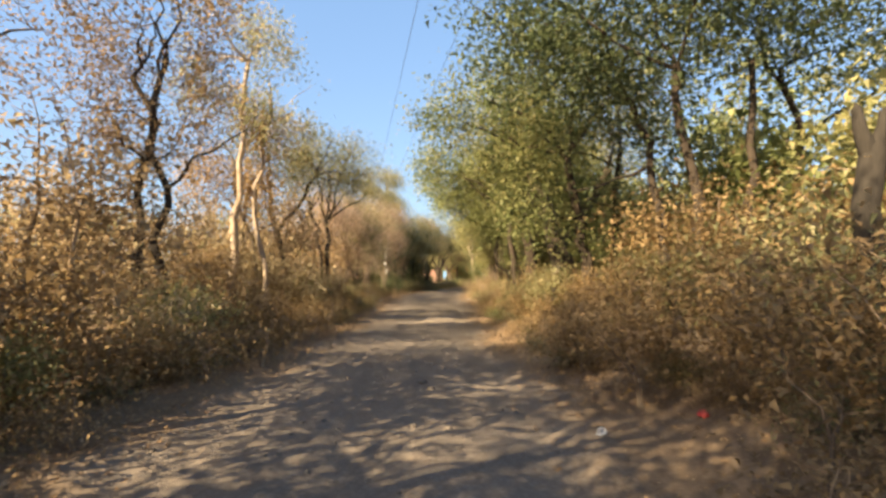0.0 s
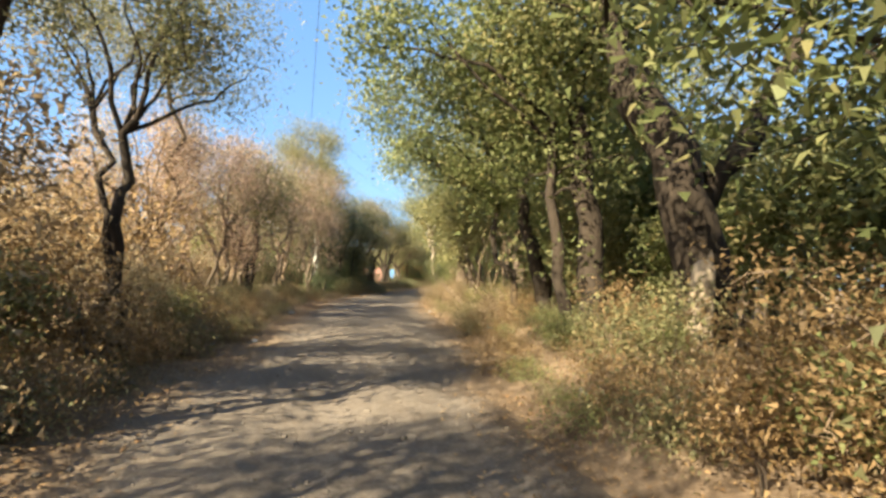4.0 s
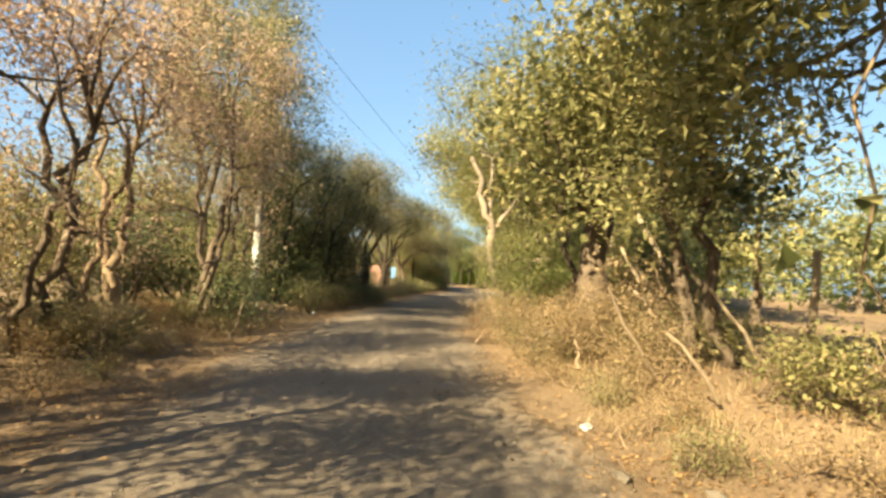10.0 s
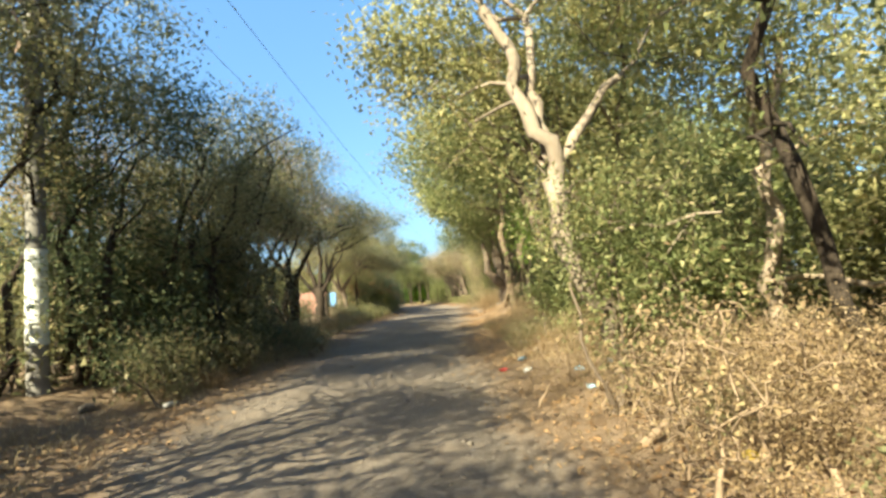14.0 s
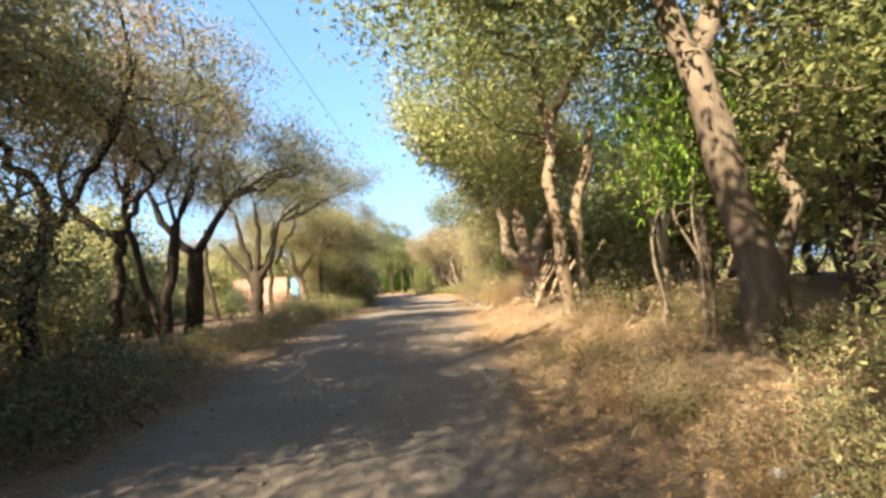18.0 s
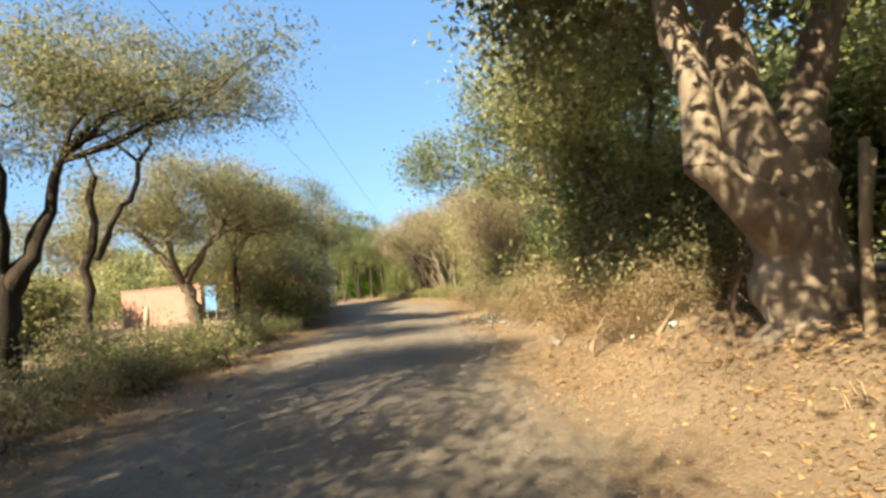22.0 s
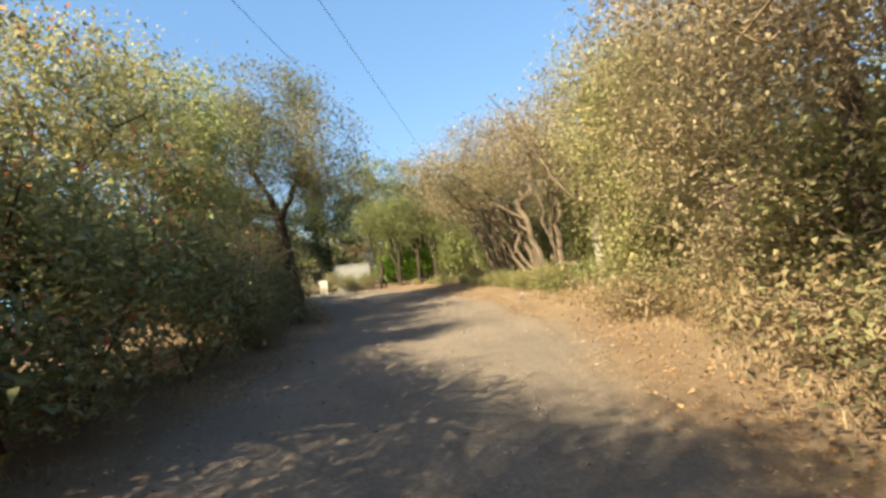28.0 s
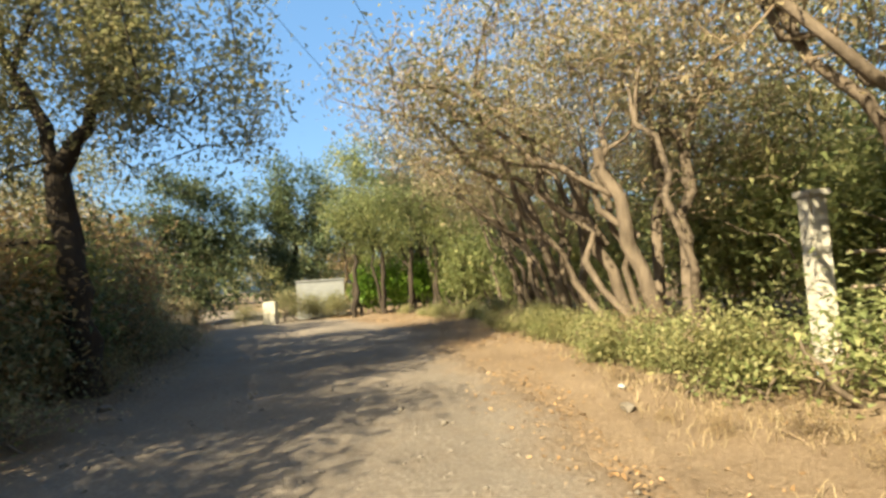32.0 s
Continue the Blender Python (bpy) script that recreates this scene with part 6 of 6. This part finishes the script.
# ---- stones, litter and grass ----
def rock_mesh(seed, mat):
    rng = np.random.default_rng(seed)
    bm = bmesh.new()
    bmesh.ops.create_icosphere(bm, subdivisions=1, radius=1.0)
    for v in bm.verts:
        v.co *= rng.uniform(0.7, 1.15)
        v.co.z *= 0.65
    me = bpy.data.meshes.new("stone")
    bm.to_mesh(me)
    bm.free()
    me.materials.append(mat)
    return me


rocks = [rock_mesh(900 + i, STONE) for i in range(5)]
heap = thing("stone_heap", 0.5, 65.6, 0, "heap of pale broken stones on the verge", "stone heap")
rng = np.random.default_rng(41)
for k in range(290):
    x, y = rng.normal(0.6, 0.8), rng.normal(65.8, 1.2)
    if x < right_edge(y) - 0.25:
        continue
    r = 0.02 + rng.gamma(2.0, 0.013)
    o = new("stone", rocks[k % 5])
    o.parent = heap
    o.location = (x - 0.5, y - 65.6, float(ground_z(x, y)) + r * rng.uniform(0.1, 0.7) + 0.12 * math.exp(-((x - 0.6) ** 2 + (y - 65.6) ** 2)))
    o.rotation_euler = rng.uniform(0, 6.28, 3)
    o.scale = (r, r * rng.uniform(0.7, 1.2), r)
for x, y, r in ((-9.0, 41.5, 0.16), (-4.6, 83.9, 0.1), (1.2, 82.3, 0.09), (0.3, 64.7, 0.15), (-0.2, 60.0, 0.12), (-8.8, 40.2, 0.12), (-0.35, 19.6, 0.12), (-2.5, 28.4, 0.08), (-2.0, 28.1, 0.08), (-0.1, 70.4, 0.07), (-8.2, 26.2, 0.12), (0.6, 14.0, 0.16), (-0.1, 15.6, 0.12)):
    o = new("loose_stone", rocks[int(r * 1000) % 5])
    o.location, o.scale = (x, y, float(ground_z(x, y)) + r * 0.3), (r, r * 1.2, r)
    tagged(o, "pale loose stone lying on the verge", "stone", "loose stones")


def verge_points(rng, n, y0, y1, reach, inward=0.5):
    y = rng.uniform(y0, y1, n)
    side = rng.integers(0, 2, n)
    d = np.abs(rng.normal(0, reach, n)) - inward * rng.uniform(0, 1, n) ** 2
    x = np.where(side == 0, left_edge(y) - d, right_edge(y) + d)
    inside = (x > left_edge(y)) & (x < right_edge(y))
    z = np.where(inside, np.maximum(ground_z(x, y), road_z(x, y) + 0.015), ground_z(x, y))
    return x, y, z


rng = np.random.default_rng(42)
x, y, z = verge_points(rng, 210000, -4, 100, 1.7, 0.9)
yb = rng.uniform(39, 62, 60000)
xb = right_edge(yb) + rng.uniform(0, 1, 60000) ** 0.8 * 3.6 - 0.1
x, y, z = np.concatenate([x, xb]), np.concatenate([y, yb]), np.concatenate([z, ground_z(xb, yb)])
keep = (np.sin(x * 1.9 + 0.7 * y) + np.sin(y * 1.3 - x) + rng.normal(0, 0.9, len(x))) > -0.6
keep &= ~((y > 77) & (y < 85) & (x > 0.8) & (rng.uniform(0, 1, len(x)) < 0.8))
c = np.column_stack([x, y, z + 0.018])[keep]
n = len(c)
az = rng.uniform(0, 6.28, n)
way = np.column_stack([np.cos(az), np.sin(az), rng.normal(0, 0.25, n)])
side = np.column_stack([-np.sin(az), np.cos(az), rng.normal(0, 0.3, n)])
s = (0.008 + 0.026 * rng.uniform(0, 1, n) ** 1.6)[:, None]
v = np.stack([c - way * s * 0.8 + side * s * 0.5, c + way * s, c - way * s * 0.8 - side * s * 0.5], 1).reshape(-1, 3)
tagged(piece("leaf_litter", v, np.arange(3 * n).reshape(-1, 3), LITTER, None, "fallen dry brown leaves strewn along the verges"), category="leaf litter", kind="stuff")


def blades(rng, x, y, z, h, mat, name, label):
    n = len(x)
    az = rng.uniform(0, 6.28, n)
    lean = rng.uniform(0.4, 1.7, n)
    hh = h * rng.uniform(0.5, 1.2, n)
    c = np.column_stack([x, y, z - 0.02])
    side = np.column_stack([-np.sin(az), np.cos(az), np.zeros(n)]) * 0.0032
    mid = c + np.column_stack([np.cos(az) * lean * hh * 0.35, np.sin(az) * lean * hh * 0.35, hh * 0.6])
    tip = c + np.column_stack([np.cos(az) * lean * hh, np.sin(az) * lean * hh, hh * (1 - 0.35 * lean)])
    v = np.stack([c - side, c + side, mid + side * 0.8, mid - side * 0.8, tip], 1).reshape(-1, 3)
    k = np.arange(n)[:, None] * 5
    f = np.concatenate([k + [0, 1, 2], k + [0, 2, 3], k + [3, 2, 4]])
    tagged(piece(name, v, f, mat, None, label), category="grass", kind="stuff")


def tufts(rng, n, per, y0, y1, d0, d1, side):
    ty = rng.uniform(y0, y1, n)
    td = rng.uniform(d0, d1, n)
    tx = np.where(side > 0, right_edge(ty) + td, left_edge(ty) - td)
    x = np.repeat(tx, per) + rng.normal(0, 0.17, n * per)
    y = np.repeat(ty, per) + rng.normal(0, 0.17, n * per)
    return x, y, ground_z(x, y)


rng = np.random.default_rng(43)
bits = [tufts(rng, 90, 24, 48, 59, 0.9, 5.5, 1), tufts(rng, 120, 24, 40, 49, 0.5, 3.5, 1), tufts(rng, 110, 28, 23, 33, 0.4, 2.6, 1), tufts(rng, 60, 24, 33, 45, 0.5, 2.0, 1), tufts(rng, 70, 24, 5, 22, 0.9, 2.4, 1), tufts(rng, 140, 26, 57, 76, 0.9, 2.6, 1),
        tufts(rng, 160, 26, -2, 36, 0.7, 2.2, -1), tufts(rng, 110, 26, 36, 64, 0.5, 1.6, -1), tufts(rng, 120, 26, 64, 96, 0.4, 1.6, -1), tufts(rng, 60, 26, 85, 97, 1.0, 2.4, 1), tufts(rng, 130, 26, 70, 84, 0.5, 2.4, 1)]
x, y, z = (np.concatenate([b[i] for b in bits]) for i in range(3))
blades(rng, x, y, z, 0.17, GRASS_DRY, "dry_grass", "tufts of straw-coloured dry grass on the verges")

# gravel on the road
rng = np.random.default_rng(44)
n = 9000
y = rng.uniform(-2, 92, n)
u = rng.uniform(0.02, 0.98, n)
x = left_edge(y) + u * (right_edge(y) - left_edge(y))
r = rng.gamma(2.0, 0.0045, n) + 0.005
z = road_z(x, y) + 0.012 + r * 0.2
octa = np.array([(1, 0, 0), (0, 1, 0), (-1, 0, 0), (0, -1, 0), (0, 0, 0.7), (0, 0, -0.7)])
ang = rng.uniform(0, 6.28, n)
ro = np.stack([np.stack([np.cos(ang), -np.sin(ang), 0 * ang], -1), np.stack([np.sin(ang), np.cos(ang), 0 * ang], -1), np.stack([0 * ang, 0 * ang, 1 + 0 * ang], -1)], 1)
v = np.einsum("nij,kj->nki", ro, octa) * r[:, None, None] * rng.uniform(0.7, 1.3, (n, 1, 3)) + np.column_stack([x, y, z])[:, None]
tri = np.array([(0, 1, 4), (1, 2, 4), (2, 3, 4), (3, 0, 4), (1, 0, 5), (2, 1, 5), (3, 2, 5), (0, 3, 5)])
f = (np.arange(n)[:, None, None] * 6 + tri).reshape(-1, 3)
tagged(piece("gravel", v.reshape(-1, 3), f, STONE, None, "loose gravel scattered over the dirt road"), category="gravel", kind="stuff")

# ---- rubbish thrown along the verges ----
def crumpled(seed, size, squash, mat, x, y, name, label):
    rng = np.random.default_rng(seed)
    bm = bmesh.new()
    bmesh.ops.create_icosphere(bm, subdivisions=2, radius=1.0)
    for v in bm.verts:
        v.co *= rng.uniform(0.45, 1.2)
        v.co.z += rng.uniform(-0.2, 0.3)
    bmesh.ops.scale(bm, vec=(size, size * rng.uniform(0.6, 1.0), size * squash), verts=bm.verts)
    ob = part(name, bm, mat)
    ob.location = (x, y, max(float(ground_z(x, y)), float(road_z(x, y)) if left_edge(y) < x < right_edge(y) else -1) + size * squash * 0.6)
    ob.rotation_euler = (0, 0, rng.uniform(0, 6.28))
    tagged(ob, label, "rubbish", "thrown-away rubbish")


def bottle(seed, x, y, mat, label):
    rng = np.random.default_rng(seed)
    ob = thing("plastic_bottle", x, y, float(ground_z(x, y)) + 0.05, label, "bottle", "thrown-away rubbish")
    a = rng.uniform(0, 6.28)
    d = np.array([math.cos(a), math.sin(a), 0.05])
    prof = [(0.0, 0.02), (0.01, 0.038), (0.08, 0.036), (0.14, 0.038), (0.18, 0.03), (0.21, 0.014), (0.225, 0.013)]
    line_part("body", [d * p for p, _ in prof], [r for _, r in prof], 10, mat, ob)
    line_part("cap", [d * 0.222, d * 0.226, d * 0.245, d * 0.247], [0.004, 0.016, 0.016, 0.004], 10, PLASTIC_BLUE, ob, "small blue bottle cap")


for k, (x, y, size, mat) in enumerate([(-7.1, 24.7, 0.14, PLASTIC_WHITE), (-5.2, 19.7, 0.10, PLASTIC_WHITE), (-2.45, 29.6, 0.10, PLASTIC_WHITE), (1.73, 31.8, 0.16, PLASTIC_WHITE), (-6.7, 26.5, 0.16, PLASTIC_WHITE), (-7.4, 27.1, 0.12, PLASTIC_WHITE),
                                       (-0.3, 19.9, 0.10, PLASTIC_WHITE), (-3.0, 41.0, 0.10, PLASTIC_RED), (-2.0, 38.9, 0.11, PLASTIC_WHITE), (-2.4, 38.8, 0.10, PLASTIC_BLUE), (-0.3, 38.2, 0.14, PLASTIC_BLUE), (-2.7, 40.6, 0.11, PLASTIC_WHITE),
                                       (-2.25, 39.6, 0.12, PLASTIC_BLUE), (-1.7, 38.9, 0.12, PLASTIC_WHITE), (0.6, 42.5, 0.12, PLASTIC_WHITE), (-2.0, 43.8, 0.09, PLASTIC_WHITE), (-2.05, 43.4, 0.14, PLASTIC_WHITE), (-1.3, 43.7, 0.11, PLASTIC_YELLOW),
                                       (-0.4, 49.0, 0.16, PLASTIC_BLUE), (1.0, 52.3, 0.10, PLASTIC_BLUE), (-7.2, 47.6, 0.07, PLASTIC_WHITE), (-7.1, 46.7, 0.07, PLASTIC_WHITE), (1.7, 36.7, 0.16, PLASTIC_BLUE), (-2.2, 34.3, 0.10, PLASTIC_BLUE),
                                       (-2.4, 36.0, 0.11, PLASTIC_YELLOW), (-0.1, 60.3, 0.07, PLASTIC_WHITE), (0.0, 58.0, 0.08, PLASTIC_WHITE), (1.67, 4.9, 0.12, PLASTIC_RED), (0.75, 4.6, 0.10, PLASTIC_WHITE), (1.4, 83.0, 0.08, PLASTIC_WHITE), (3.6, 83.1, 0.09, PLASTIC_BLUE), (-3.9, 78.1, 0.07, PLASTIC_WHITE)]):
    colour = {PLASTIC_WHITE: "white", PLASTIC_BLUE: "pale blue", PLASTIC_RED: "red", PLASTIC_YELLOW: "yellow"}[mat]
    crumpled(950 + k, size * 0.7, 0.5, mat, x, y, "plastic_bag", "crumpled " + colour + " plastic bag on the verge")
for k, (x, y) in enumerate([(-0.7, 22.7), (-1.9, 39.4), (-2.5, 41.6), (-8.0, 40.6), (-1.6, 35.2), (0.2, 57.5)]):
    bottle(990 + k, x, y, PLASTIC_WHITE if k % 2 else PLASTIC_BLUE, "empty plastic drink bottle lying on leaves")
